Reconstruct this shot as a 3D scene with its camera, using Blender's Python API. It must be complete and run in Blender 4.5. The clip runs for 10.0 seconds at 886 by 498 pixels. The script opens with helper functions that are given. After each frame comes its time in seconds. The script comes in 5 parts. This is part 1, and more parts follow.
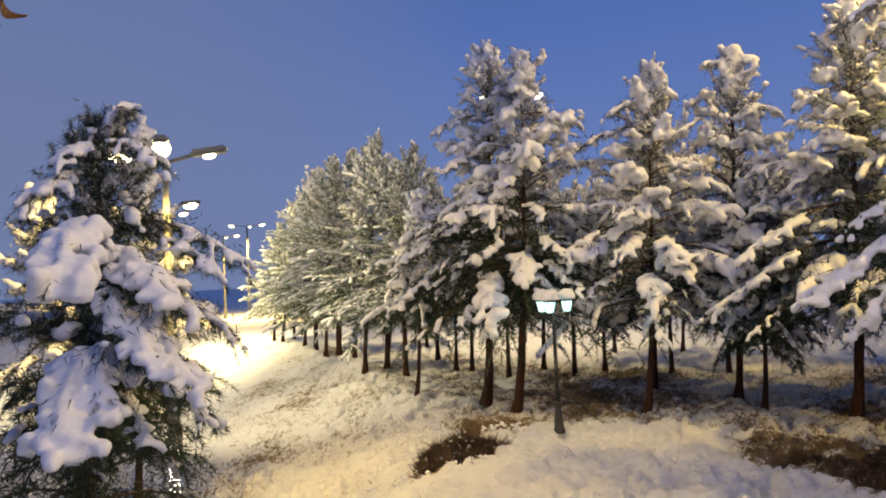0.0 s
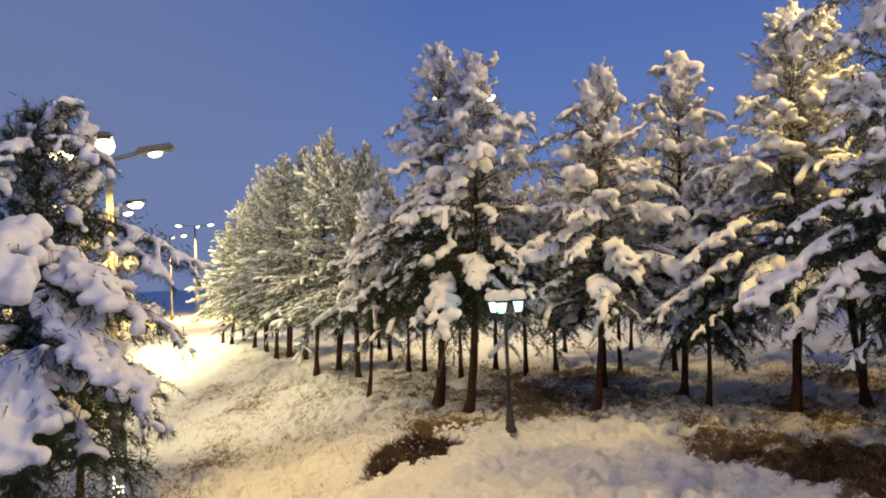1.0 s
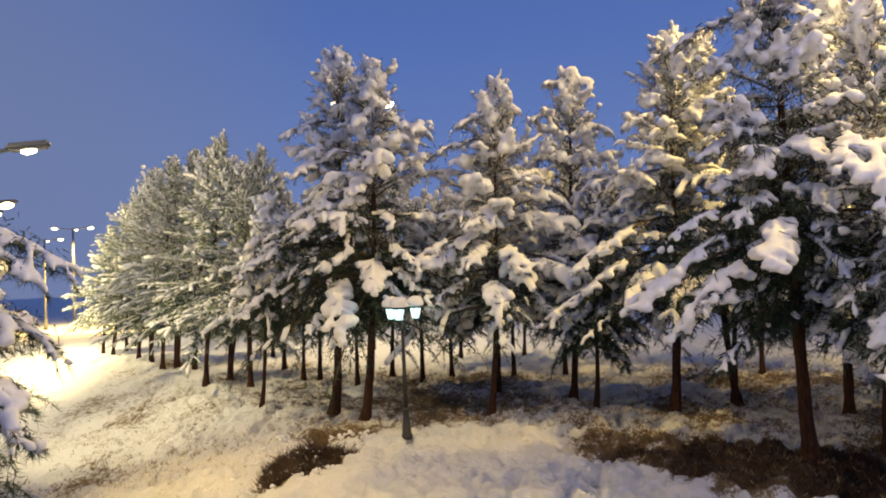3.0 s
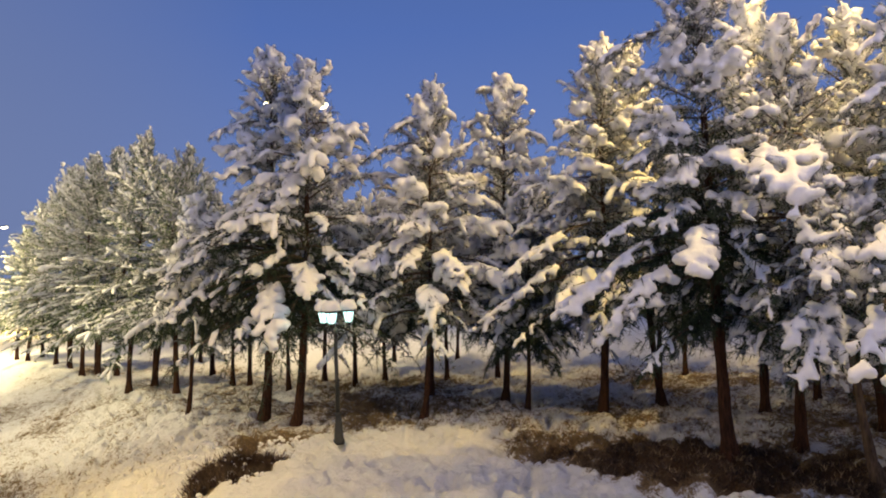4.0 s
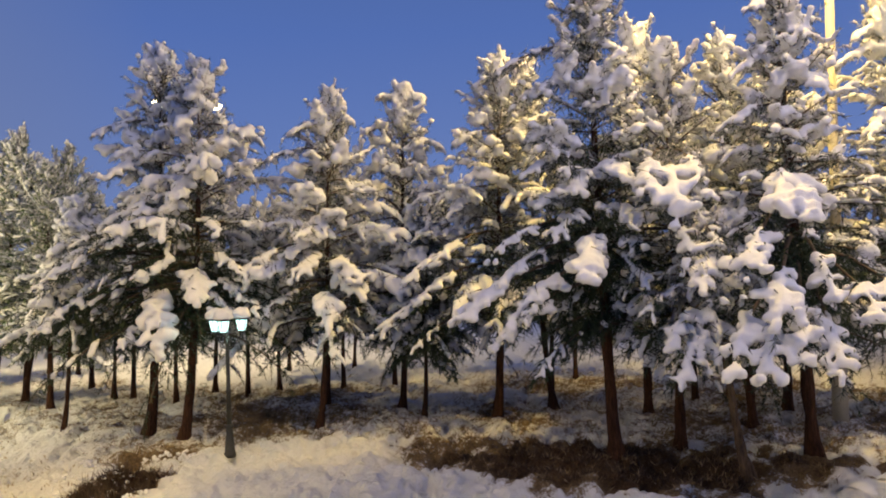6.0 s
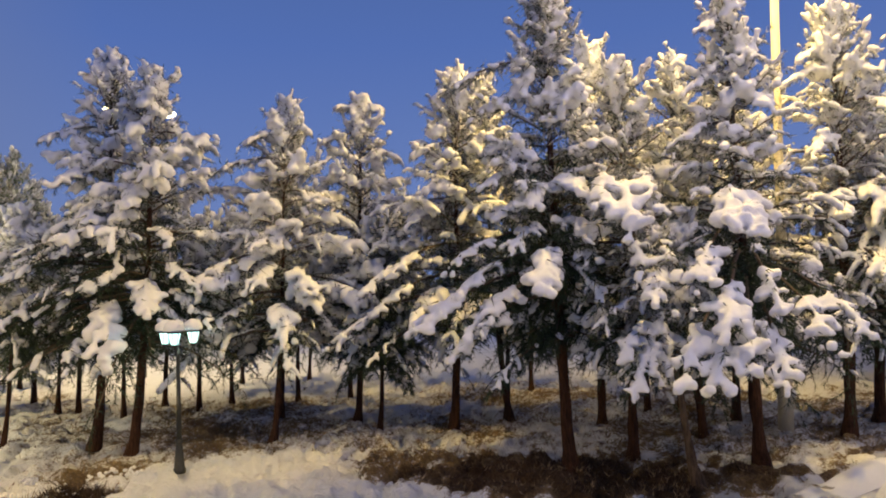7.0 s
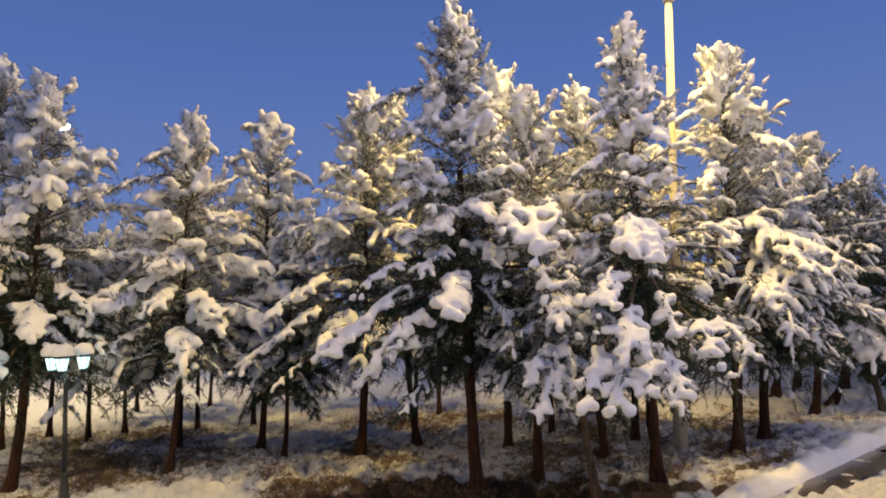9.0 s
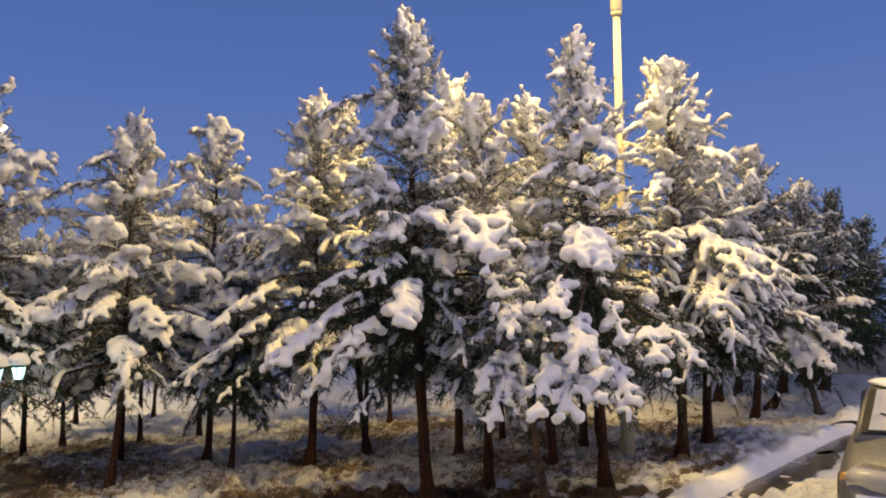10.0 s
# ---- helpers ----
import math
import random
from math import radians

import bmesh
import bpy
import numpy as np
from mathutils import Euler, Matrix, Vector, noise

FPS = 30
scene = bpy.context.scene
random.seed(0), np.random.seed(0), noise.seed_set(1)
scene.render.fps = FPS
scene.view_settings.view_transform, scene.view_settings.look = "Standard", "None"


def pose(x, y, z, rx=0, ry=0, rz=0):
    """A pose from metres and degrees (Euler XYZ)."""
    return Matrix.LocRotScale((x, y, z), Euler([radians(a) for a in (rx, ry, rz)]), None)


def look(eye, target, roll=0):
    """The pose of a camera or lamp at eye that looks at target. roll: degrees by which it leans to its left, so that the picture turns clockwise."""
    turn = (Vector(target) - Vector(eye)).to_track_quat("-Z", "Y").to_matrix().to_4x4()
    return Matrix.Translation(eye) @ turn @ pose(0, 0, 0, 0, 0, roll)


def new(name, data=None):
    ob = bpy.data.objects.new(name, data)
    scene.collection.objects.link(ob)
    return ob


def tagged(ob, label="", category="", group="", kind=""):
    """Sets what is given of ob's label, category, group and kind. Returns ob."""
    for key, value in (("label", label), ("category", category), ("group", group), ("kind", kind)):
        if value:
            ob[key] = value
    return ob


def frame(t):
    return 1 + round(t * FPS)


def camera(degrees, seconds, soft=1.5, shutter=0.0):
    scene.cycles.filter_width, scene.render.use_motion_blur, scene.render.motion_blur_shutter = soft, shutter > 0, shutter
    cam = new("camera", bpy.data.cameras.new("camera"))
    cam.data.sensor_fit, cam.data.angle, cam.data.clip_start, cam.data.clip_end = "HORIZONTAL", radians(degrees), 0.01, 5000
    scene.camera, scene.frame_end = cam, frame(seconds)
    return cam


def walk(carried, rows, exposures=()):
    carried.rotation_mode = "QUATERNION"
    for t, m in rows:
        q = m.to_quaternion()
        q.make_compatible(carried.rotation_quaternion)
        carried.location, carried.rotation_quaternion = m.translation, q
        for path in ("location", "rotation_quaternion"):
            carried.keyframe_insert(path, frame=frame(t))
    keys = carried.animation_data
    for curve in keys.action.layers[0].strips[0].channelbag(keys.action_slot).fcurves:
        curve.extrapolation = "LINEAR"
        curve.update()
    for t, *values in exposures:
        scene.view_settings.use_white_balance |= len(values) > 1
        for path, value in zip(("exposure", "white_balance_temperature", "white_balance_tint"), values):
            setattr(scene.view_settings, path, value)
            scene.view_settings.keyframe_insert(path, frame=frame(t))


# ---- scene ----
cam = camera(64.6, 10.0, soft=1.9)
EYE, TILT = 3.2, 1.5
TURNS = [
    (0.0, 90.9, 2.621, 0.041), (0.5, 90.824, 2.687, -1.824), (1.0, 90.787, 2.579, -3.841), (1.5, 90.749, 2.539, -5.87),
    (2.0, 90.79, 2.475, -7.786), (2.5, 90.882, 2.416, -9.78), (4.0, 91.077, 1.932, -17.596), (4.5, 91.019, 1.886, -20.021),
    (5.0, 90.98, 1.828, -22.147), (5.5, 91.088, 1.776, -24.065), (7.0, 92.292, 1.377, -29.427), (7.5, 92.715, 1.281, -31.089),
    (8.0, 93.137, 1.218, -32.853), (8.5, 93.576, 1.14, -34.781), (9.0, 94.009, 1.085, -36.827), (9.5, 94.367, 1.082, -38.876),
    (10.0, 94.559, 1.128, -40.791),
]
# the camera turns where it stands
walk(cam, [(t, pose(0, 0, EYE, TILT, 0, 0) @ pose(0, 0, 0, rx, ry, rz)) for t, rx, ry, rz in TURNS])

# ---- world and light ----
scene.view_settings.exposure = 0.0
world = bpy.data.worlds.new("dusk_sky")
scene.world = world
world.use_nodes = True
wn, wl = world.node_tree.nodes, world.node_tree.links
wn.clear()
w_out, w_bg = wn.new("ShaderNodeOutputWorld"), wn.new("ShaderNodeBackground")
w_co, w_sep, w_ramp = wn.new("ShaderNodeTexCoord"), wn.new("ShaderNodeSeparateXYZ"), wn.new("ShaderNodeValToRGB")
wl.new(w_co.outputs["Generated"], w_sep.inputs[0])
wl.new(w_sep.outputs["Z"], w_ramp.inputs[0])
w_dot, w_near, w_mix = wn.new("ShaderNodeVectorMath"), wn.new("ShaderNodeMapRange"), wn.new("ShaderNodeMixRGB")
w_dot.operation = "DOT_PRODUCT"
w_dot.inputs[1].default_value = Vector((-0.52, 0.84, 0.12)).normalized()
wl.new(w_co.outputs["Generated"], w_dot.inputs[0])
wl.new(w_dot.outputs["Value"], w_near.inputs["Value"])
w_near.inputs["From Min"].default_value, w_near.inputs["From Max"].default_value, w_near.inputs["To Max"].default_value = 0.80, 1.0, 0.75
w_mix.inputs[2].default_value = (0.155, 0.19, 0.32, 1)
wl.new(w_near.outputs[0], w_mix.inputs[0])
wl.new(w_ramp.outputs[0], w_mix.inputs[1])
wl.new(w_mix.outputs[0], w_bg.inputs["Color"])
wl.new(w_bg.outputs[0], w_out.inputs[0])
w_bg.inputs["Strength"].default_value = 1.07
stops = w_ramp.color_ramp.elements
stops[0].position, stops[0].color = 0.0, (0.15, 0.21, 0.43, 1)
stops[1].position, stops[1].color = 1.0, (0.042, 0.075, 0.21, 1)
for at_z, col in ((0.14, (0.13, 0.20, 0.45, 1)), (0.34, (0.08, 0.148, 0.41, 1)), (0.55, (0.06, 0.11, 0.30, 1))):
    e = stops.new(at_z)
    e.color = col


def lamp(name, at, power, colour, radius=0.12, parent=None):
    data = bpy.data.lights.new(name, "POINT")
    data.energy, data.color, data.shadow_soft_size = power, colour, radius
    ob = new(name, data)
    ob.location = at
    if parent:
        ob.parent = parent
        ob.matrix_parent_inverse = parent.matrix_world.inverted()
    return ob


WARM, SODIUM, LIME, NEUTRAL, ICE = (1.0, 0.74, 0.34), (1.0, 0.67, 0.18), (1.0, 0.79, 0.36), (1.0, 0.80, 0.71), (0.62, 1.0, 0.95)
# unseen lights without fixtures, added beside and behind the camera to brighten bank and pines
lamp("unseen_fill_light", (6.0, 0.0, 14.0), 2050, NEUTRAL, 0.25)
lamp("unseen_fill_light", (13.0, -15.0, 8.0), 2150, NEUTRAL, 0.25)
lamp("unseen_fill_light", (27.0, -5.0, 10.5), 1400, (1.0, 0.84, 0.68), 0.2)


# ---- materials ----
def material(name):
    m = bpy.data.materials.new(name)
    m.use_nodes = True
    nt = m.node_tree
    return m, nt, nt.nodes["Principled BSDF"]


def node(nt, kind, **values):
    n = nt.nodes.new(kind)
    for k, v in values.items():
        n.inputs[k].default_value = v
    return n


def noisy(nt, scale, detail=4.0, rough=0.55, coords="Object"):
    co = nt.nodes.new("ShaderNodeTexCoord")
    n = node(nt, "ShaderNodeTexNoise", Scale=scale, Detail=detail, Roughness=rough)
    nt.links.new(co.outputs[coords], n.inputs["Vector"])
    return n


def ramp(nt, source, *points):
    r = nt.nodes.new("ShaderNodeValToRGB")
    el = r.color_ramp.elements
    while len(el) < len(points):
        el.new(0.5)
    for e, (p, c) in zip(el, points):
        e.position, e.color = p, (*c, 1)
    nt.links.new(source, r.inputs[0])
    return r


def bumped(nt, bsdf, source, strength, distance):
    b = node(nt, "ShaderNodeBump", Strength=strength, Distance=distance)
    nt.links.new(source, b.inputs["Height"])
    nt.links.new(b.outputs[0], bsdf.inputs["Normal"])


def plain(name, colour, roughness=0.6, metallic=0.0, vary=0.25, scale=9.0, bump=0.0):
    """Paint, metal or plastic with faint soiling at two scales."""
    m, nt, b = material(name)
    n1, n2 = noisy(nt, scale), noisy(nt, scale * 9)
    mix = node(nt, "ShaderNodeMath")
    nt.links.new(n1.outputs[0], mix.inputs[0])
    nt.links.new(n2.outputs[0], mix.inputs[1])
    lo = tuple(c * (1 - vary) for c in colour)
    hi = tuple(min(1, c * (1 + vary)) for c in colour)
    r = ramp(nt, mix.outputs[0], (0.35, lo), (0.65, hi))
    mix.operation = "MULTIPLY_ADD"
    mix.inputs[1].default_value = 0.5
    mix.inputs[2].default_value = 0.25
    nt.links.new(r.outputs[0], b.inputs["Base Color"])
    b.inputs["Roughness"].default_value, b.inputs["Metallic"].default_value = roughness, metallic
    if bump:
        bumped(nt, b, n2.outputs[0], bump, 0.01)
    return m


def snow_material(name, tone=(0.84, 0.85, 0.88), grain=26.0):
    m, nt, b = material(name)
    big, fine = noisy(nt, 2.2, 3), noisy(nt, grain, 5, 0.65)
    r = ramp(nt, big.outputs[0], (0.3, tuple(c * 0.93 for c in tone)), (0.7, tone))
    nt.links.new(r.outputs[0], b.inputs["Base Color"])
    b.inputs["Roughness"].default_value = 0.75
    b.inputs["Specular IOR Level"].default_value = 0.2
    bumped(nt, b, fine.outputs[0], 0.35, 0.03)
    return m


def needle_material(name, dark, light, tip):
    m, nt, b = material(name)
    geo = nt.nodes.new("ShaderNodeNewGeometry")
    r = ramp(nt, geo.outputs["Random Per Island"], (0.0, dark), (0.7, light), (0.78, tuple(c * 1.3 for c in light)), (1.0, tip))
    nt.links.new(r.outputs[0], b.inputs["Base Color"])
    b.inputs["Roughness"].default_value = 0.55
    b.inputs["Specular IOR Level"].default_value = 0.25
    return m


def bark_material(name, dark, light):
    m, nt, b = material(name)
    co, mp = nt.nodes.new("ShaderNodeTexCoord"), nt.nodes.new("ShaderNodeMapping")
    mp.inputs["Scale"].default_value = (14, 14, 3.2)
    nt.links.new(co.outputs["Object"], mp.inputs[0])
    n = node(nt, "ShaderNodeTexNoise", Scale=1.6, Detail=6, Roughness=0.7)
    v = node(nt, "ShaderNodeTexVoronoi", Scale=1.5)
    nt.links.new(mp.outputs[0], n.inputs["Vector"])
    nt.links.new(mp.outputs[0], v.inputs["Vector"])
    r = ramp(nt, n.outputs[0], (0.3, dark), (0.62, light))
    nt.links.new(r.outputs[0], b.inputs["Base Color"])
    b.inputs["Roughness"].default_value = 0.95
    b.inputs["Specular IOR Level"].default_value = 0.1
    bumped(nt, b, v.outputs[0], 0.9, 0.03)
    return m


def glow(name, colour, strength):
    m, nt, b = material(name)
    b.inputs["Base Color"].default_value = (*colour, 1)
    b.inputs["Emission Color"].default_value = (*colour, 1)
    b.inputs["Emission Strength"].default_value = strength
    return m


SNOW = snow_material("tree_snow")
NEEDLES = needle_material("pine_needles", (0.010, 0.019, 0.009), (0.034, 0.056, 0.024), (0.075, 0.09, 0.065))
# lighter, yellower needles for the far snow-dusted pines; lamp light is in the colour
LAMPLIT_NEEDLES = needle_material("lamplit_dusted_needles", (0.03, 0.06, 0.016), (0.10, 0.155, 0.05), (0.24, 0.30, 0.14))
RIME = needle_material("rimed_pine_needles", (0.22, 0.24, 0.22), (0.45, 0.46, 0.45), (0.7, 0.7, 0.7))
BARK = bark_material("pine_bark", (0.015, 0.009, 0.006), (0.075, 0.036, 0.021))
BARK_PALE = bark_material("grey_bark", (0.035, 0.026, 0.019), (0.14, 0.10, 0.07))
TWIG = plain("twig_bark", (0.10, 0.07, 0.045), 0.9)
IRON = plain("dark_painted_iron", (0.028, 0.03, 0.03), 0.5, 0.2, 0.4, 14, 0.3)
POLE_PAINT = plain("cream_painted_steel", (0.45, 0.42, 0.32), 0.5, 0.0, 0.12, 4)
STEEL = plain("galvanised_steel", (0.42, 0.42, 0.4), 0.45, 0.6, 0.2, 6)
LAMP_GLOW = glow("sodium_lamp_glow", (1.0, 0.86, 0.45), 2.6)
FAR_GLOW = glow("far_lamp_glow", (1.0, 0.9, 0.6), 6)
BRIGHT_GLOW = glow("bright_lamp_glow", (1.0, 0.86, 0.5), 14)
LANTERN_GLOW = glow("lantern_glow", (0.62, 1.0, 0.96), 2.0)


# ---- mesh helpers ----
def mesh_of(name, verts, faces, mat, smooth=True):
    """A mesh from vertex and face arrays; faces of one size."""
    me = bpy.data.meshes.new(name)
    verts, faces = np.asarray(verts, dtype=np.float32), np.asarray(faces, dtype=np.int32)
    me.vertices.add(len(verts))
    me.vertices.foreach_set("co", verts.ravel())
    k = faces.shape[1]
    me.loops.add(faces.size)
    me.loops.foreach_set("vertex_index", faces.ravel())
    me.polygons.add(len(faces))
    me.polygons.foreach_set("loop_start", np.arange(0, faces.size, k, dtype=np.int32))
    me.update(calc_edges=True)
    me.polygons.foreach_set("use_smooth", np.full(len(faces), smooth))
    me.materials.append(mat)
    return me


def part(name, bm, mat, parent, label=""):
    """A bmesh or a mesh as one object under a thing or a part."""
    if isinstance(bm, bmesh.types.BMesh):
        me = bpy.data.meshes.new(name)
        bm.to_mesh(me)
        bm.free()
        me.materials.append(mat)
    else:
        me = bm
    ob = new(name, me)
    ob.parent = parent
    return tagged(ob, label)


def thing(name, at, label, category, group="", turn=0.0, kind=""):
    ob = new(name)
    ob.empty_display_size = 0.2
    ob.matrix_world = Matrix.Translation(at) @ Matrix.Rotation(radians(turn), 4, "Z")
    return tagged(ob, label, category, group, kind)


def tubes(paths, radii, sides):
    """Closed tubes. paths: (n, rings, 3); radii: (n, rings). Quads, ends drawn in by small radii."""
    n, k, _ = paths.shape
    d = np.gradient(paths, axis=1)
    d /= np.linalg.norm(d, axis=2, keepdims=True) + 1e-9
    ref = np.where(np.abs(d[..., 2:3]) > 0.9, np.array([1.0, 0, 0]), np.array([0, 0, 1.0]))
    side = np.cross(d, ref)
    side /= np.linalg.norm(side, axis=2, keepdims=True) + 1e-9
    up = np.cross(side, d)
    a = np.linspace(0, 2 * math.pi, sides, endpoint=False)
    ring = side[:, :, None] * np.cos(a)[None, None, :, None] + up[:, :, None] * np.sin(a)[None, None, :, None]
    v = paths[:, :, None] + ring * radii[:, :, None, None]
    i, j, s = np.meshgrid(np.arange(n), np.arange(k - 1), np.arange(sides), indexing="ij")
    base = (i * k + j) * sides
    nxt = (s + 1) % sides
    f = np.stack([base + s, base + sides + s, base + sides + nxt, base + nxt], axis=-1).reshape(-1, 4)
    return v, f, ring


def ripple(p, scale, seed):
    """A cheap smooth noise at points p."""
    q = p * scale + seed
    return (np.sin(q[..., 0] * 1.7 + 1.3 * np.sin(q[..., 1] * 1.1)) * np.sin(q[..., 1] * 1.9 + 1.1 * np.sin(q[..., 2] * 1.4))
            + 0.6 * np.sin(q[..., 2] * 2.7 + q[..., 0] * 1.3))


GRID = np.random.default_rng(21).uniform(-1, 1, (256, 256))


def vnoise(x, y, scale, shift=0.0):
    """Smooth lattice noise in the plane, -1 to 1."""
    u, v = x * scale + shift * 7.13 + 500.0, y * scale + shift * 3.71 + 500.0
    i, j = np.floor(u).astype(int), np.floor(v).astype(int)
    a, b = u - i, v - j
    a, b = a * a * (3 - 2 * a), b * b * (3 - 2 * b)
    g = lambda p, q: GRID[p % 256, q % 256]
    return (g(i, j) * (1 - a) + g(i + 1, j) * a) * (1 - b) + (g(i, j + 1) * (1 - a) + g(i + 1, j + 1) * a) * b


def sm(a, b, x):
    u = np.clip((x - a) / (b - a), 0, 1)
    return u * u * (3 - 2 * u)


# ---- ground ----
def ground_z(x, y):
    """The lie of the land: a level grove, a bank towards the camera, a slope down to the left."""
    x, y = np.asarray(x, float), np.asarray(y, float)
    d = np.hypot(x, y)
    ridge = np.where(y < 40, 0.3 - 0.0098 * np.maximum(y - 8, 0) ** 2, 0.3 - 0.0098 * 1024 - 0.62 * (y - 40))
    s = ridge - x
    z = -2.1 * (1 - np.exp(-0.35 * (np.maximum(s, 0) / 2.1) ** 1.3))
    k = sm(50, 64, np.degrees(np.arctan2(x, y))) * sm(5.4, 3.6, y)
    z = z + (1.1 - 0.3 * k) * sm(8.5 + 9.5 * k, 5.0 + 8.0 * k, d) * sm(2.5, -1.0, s)
    return z


def kerb_y(x):
    return 6.75 + 0.08 * (x - 11.0)


# ---- trees ----
CRUMBS = bpy.data.textures.new("snow_crumbs", "CLOUDS")
CRUMBS.noise_scale, CRUMBS.noise_depth = 0.11, 2


def pine(name, base, top, radius, seed, label, crown_from=1.7, branches=60, twigs=7, needles=42, lump=0.10, cover=0.85,
         trunk=0.13, arms=(), bushy=1.0, group="pines of the grove", bark=None, rings=6, sides=7, low=1.0, width=0.013, droop=1.0, taper=0.8, inner=0.28, needle_mat=None, shoots=6, mass=95, bald=0.5, skirt=0.2, bend=0.55, soft=0.0, heavy=0.4):
    """A pine under snow: a tapered trunk, limbs, needles in tufts and snow lying along the twigs.
    base, top: feet and tip in the world; arms: extra long branches, each the tip in the world and its snow's thickness."""
    rng = np.random.default_rng(seed)
    base, top = np.array(base, float), np.array(top, float)
    H = top[2] - base[2]
    lean = top - base
    lean[2] = 0

    def axis(h):
        u = np.clip(np.asarray(h) / H, 0, 1)[..., None]
        return lean * (u ** bend) + np.concatenate([0 * u, 0 * u, u * H], -1) + \
            np.concatenate([np.sin(u * 7 + seed), np.cos(u * 5 + seed), 0 * u], -1) * 0.035 * u

    tree = thing(name, base, label, "pine tree", group)
    # trunk
    hs = np.linspace(-0.15, H * 0.97, 22)
    pth = axis(hs)
    pth[:, 2] = hs
    rad = 0.82 * trunk * (1 - 0.93 * np.clip(hs / H, 0, 1)) * (1 + 0.6 * np.exp(-np.maximum(hs, 0) / 0.12)) * (1 + 0.05 * rng.standard_normal(22))
    v, f, ring = tubes(pth[None], rad[None], 12)
    v = v + ring * (0.10 * trunk * ripple(v, 9.0, seed))[..., None]
    part("trunk", mesh_of("trunk", v.reshape(-1, 3), f, bark or BARK), None, tree)
    # branches: start, direction, length
    S, D, L, SAG, LUMP = [], [], [], [], []
    for i in range(branches):
        u = ((i + 0.5) / branches) ** 1.12
        h = crown_from + (H - crown_from) * u * 0.985 + rng.normal(0, 0.08)
        az = i * 2.39996 + rng.normal(0, 0.4)
        prof = (1 - u) ** taper * min(1.0, 0.62 * low + 2.2 * u) + 0.05
        ln = radius * prof * rng.uniform(0.55, 1.25)
        el = radians(6 + 52 * u ** 1.4 + rng.normal(0, 10)) if soft else radians(-8 + 76 * u ** 1.5 + rng.normal(0, 9))
        S.append(axis(np.array(min(h, H * 0.96))))
        D.append((math.cos(az) * math.cos(el), math.sin(az) * math.cos(el), math.sin(el)))
        L.append(ln)
        SAG.append((0.58 * (1 - u) ** 0.8 - 0.22 * u) * droop if soft else (0.34 * (1 - u) - 0.36 * u) * droop)
        LUMP.append(lump * rng.uniform(0.65, 1.35) * (0.88 + 0.34 * (1 - u)))
    # upright shoots round the leader
    for k in range(shoots):
        az, out = k * 2.39996 + seed, rng.uniform(0.05, 0.32) if k else 0.0
        h = H - rng.uniform(0.55, 1.6) * (0.6 + out) - 0.55
        S.append(axis(np.array(h)))
        ln = rng.uniform(0.45, 0.85) if k else 0.62
        dv = np.array([math.cos(az) * out, math.sin(az) * out, ln])
        S[-1] = S[-1] if k else axis(np.array(H - 1.05))
        D.append(dv / np.linalg.norm(dv))
        L.append(np.linalg.norm(dv))
        SAG.append(-0.12)
        LUMP.append(max(lump, 0.05) * rng.uniform(0.75, 1.1))
    for tip, thick in arms:
        tip = np.array(tip, float) - base
        out = np.linalg.norm(tip[:2] - axis(np.array(tip[2]))[:2])
        s = axis(np.array(np.clip(tip[2] + 0.30 * out, 0.6, H * 0.95)))
        dv = tip - s + np.array([0, 0, 0.40 * out])
        S.append(s)
        L.append(np.linalg.norm(dv))
        D.append(dv / L[-1])
        SAG.append(0.40 * out / L[-1])
        LUMP.append(thick)
    S, D, L, SAG, LUMP = map(np.array, (S, D, L, SAG, LUMP))
    nb = len(L)

    def along(b, s):
        """Points at s (0 to 1) along the branches b."""
        p = S[b] + D[b] * (L[b] * s)[..., None]
        p[..., 2] -= SAG[b] * L[b] * s ** 2
        return p

    bi = np.repeat(np.arange(nb), 5).reshape(nb, 5)
    bs = np.tile(np.linspace(0, 0.97, 5), (nb, 1))
    bp = along(bi, bs)
    br = np.outer(0.010 + 0.011 * L, np.linspace(1.0, 0.25, 5))
    v, f, _ = tubes(bp, br, 4)
    tagged(part("branchwork", mesh_of("branchwork", v.reshape(-1, 3), f, TWIG), None, tree), kind="stuff")
    # twigs: two-sided fans along each branch, and its tip
    per = np.maximum(4, np.round(twigs * (0.6 + 0.5 * L / max(radius, 0.1)))).astype(int)
    if len(arms):
        per[-len(arms):] = np.round(per[-len(arms):] * 2.6)
    B = np.repeat(np.arange(nb), per)
    rank = np.concatenate([np.arange(p) for p in per])
    st = inner + (1 - inner) * (rank + 1) / per[B] + rng.normal(0, 0.03, len(B))
    st = np.clip(st, 0.1, 1.0)
    tip = rank == per[B] - 1
    P0 = along(B, st)
    hd = D[B].copy()
    hd[:, 2] -= 2 * SAG[B] * st
    hd /= np.linalg.norm(hd, axis=1, keepdims=True)
    sidev = np.cross(hd, np.array([0, 0, 1.0]))
    sidev /= np.linalg.norm(sidev, axis=1, keepdims=True) + 1e-6
    sgn = np.where(rank % 2 == 0, 1.0, -1.0) * np.where(tip, 0.15, 1.0)
    ang = rng.uniform(0.5, 1.05, len(B))
    T = hd * np.cos(ang)[:, None] + sidev * (sgn * np.sin(ang))[:, None]
    T[hd[:, 2] > 0.75] += np.array([0, 0, 0.5])
    T[:, 2] += rng.normal(0.05, 0.15, len(B))
    T /= np.linalg.norm(T, axis=1, keepdims=True)
    TL = np.clip((0.15 + 0.21 * L[B] * (1.2 - 0.8 * st)) * rng.uniform(0.65, 1.3, len(B)), 0.13, 0.58) * bushy
    arm_of = B >= nb - len(arms)
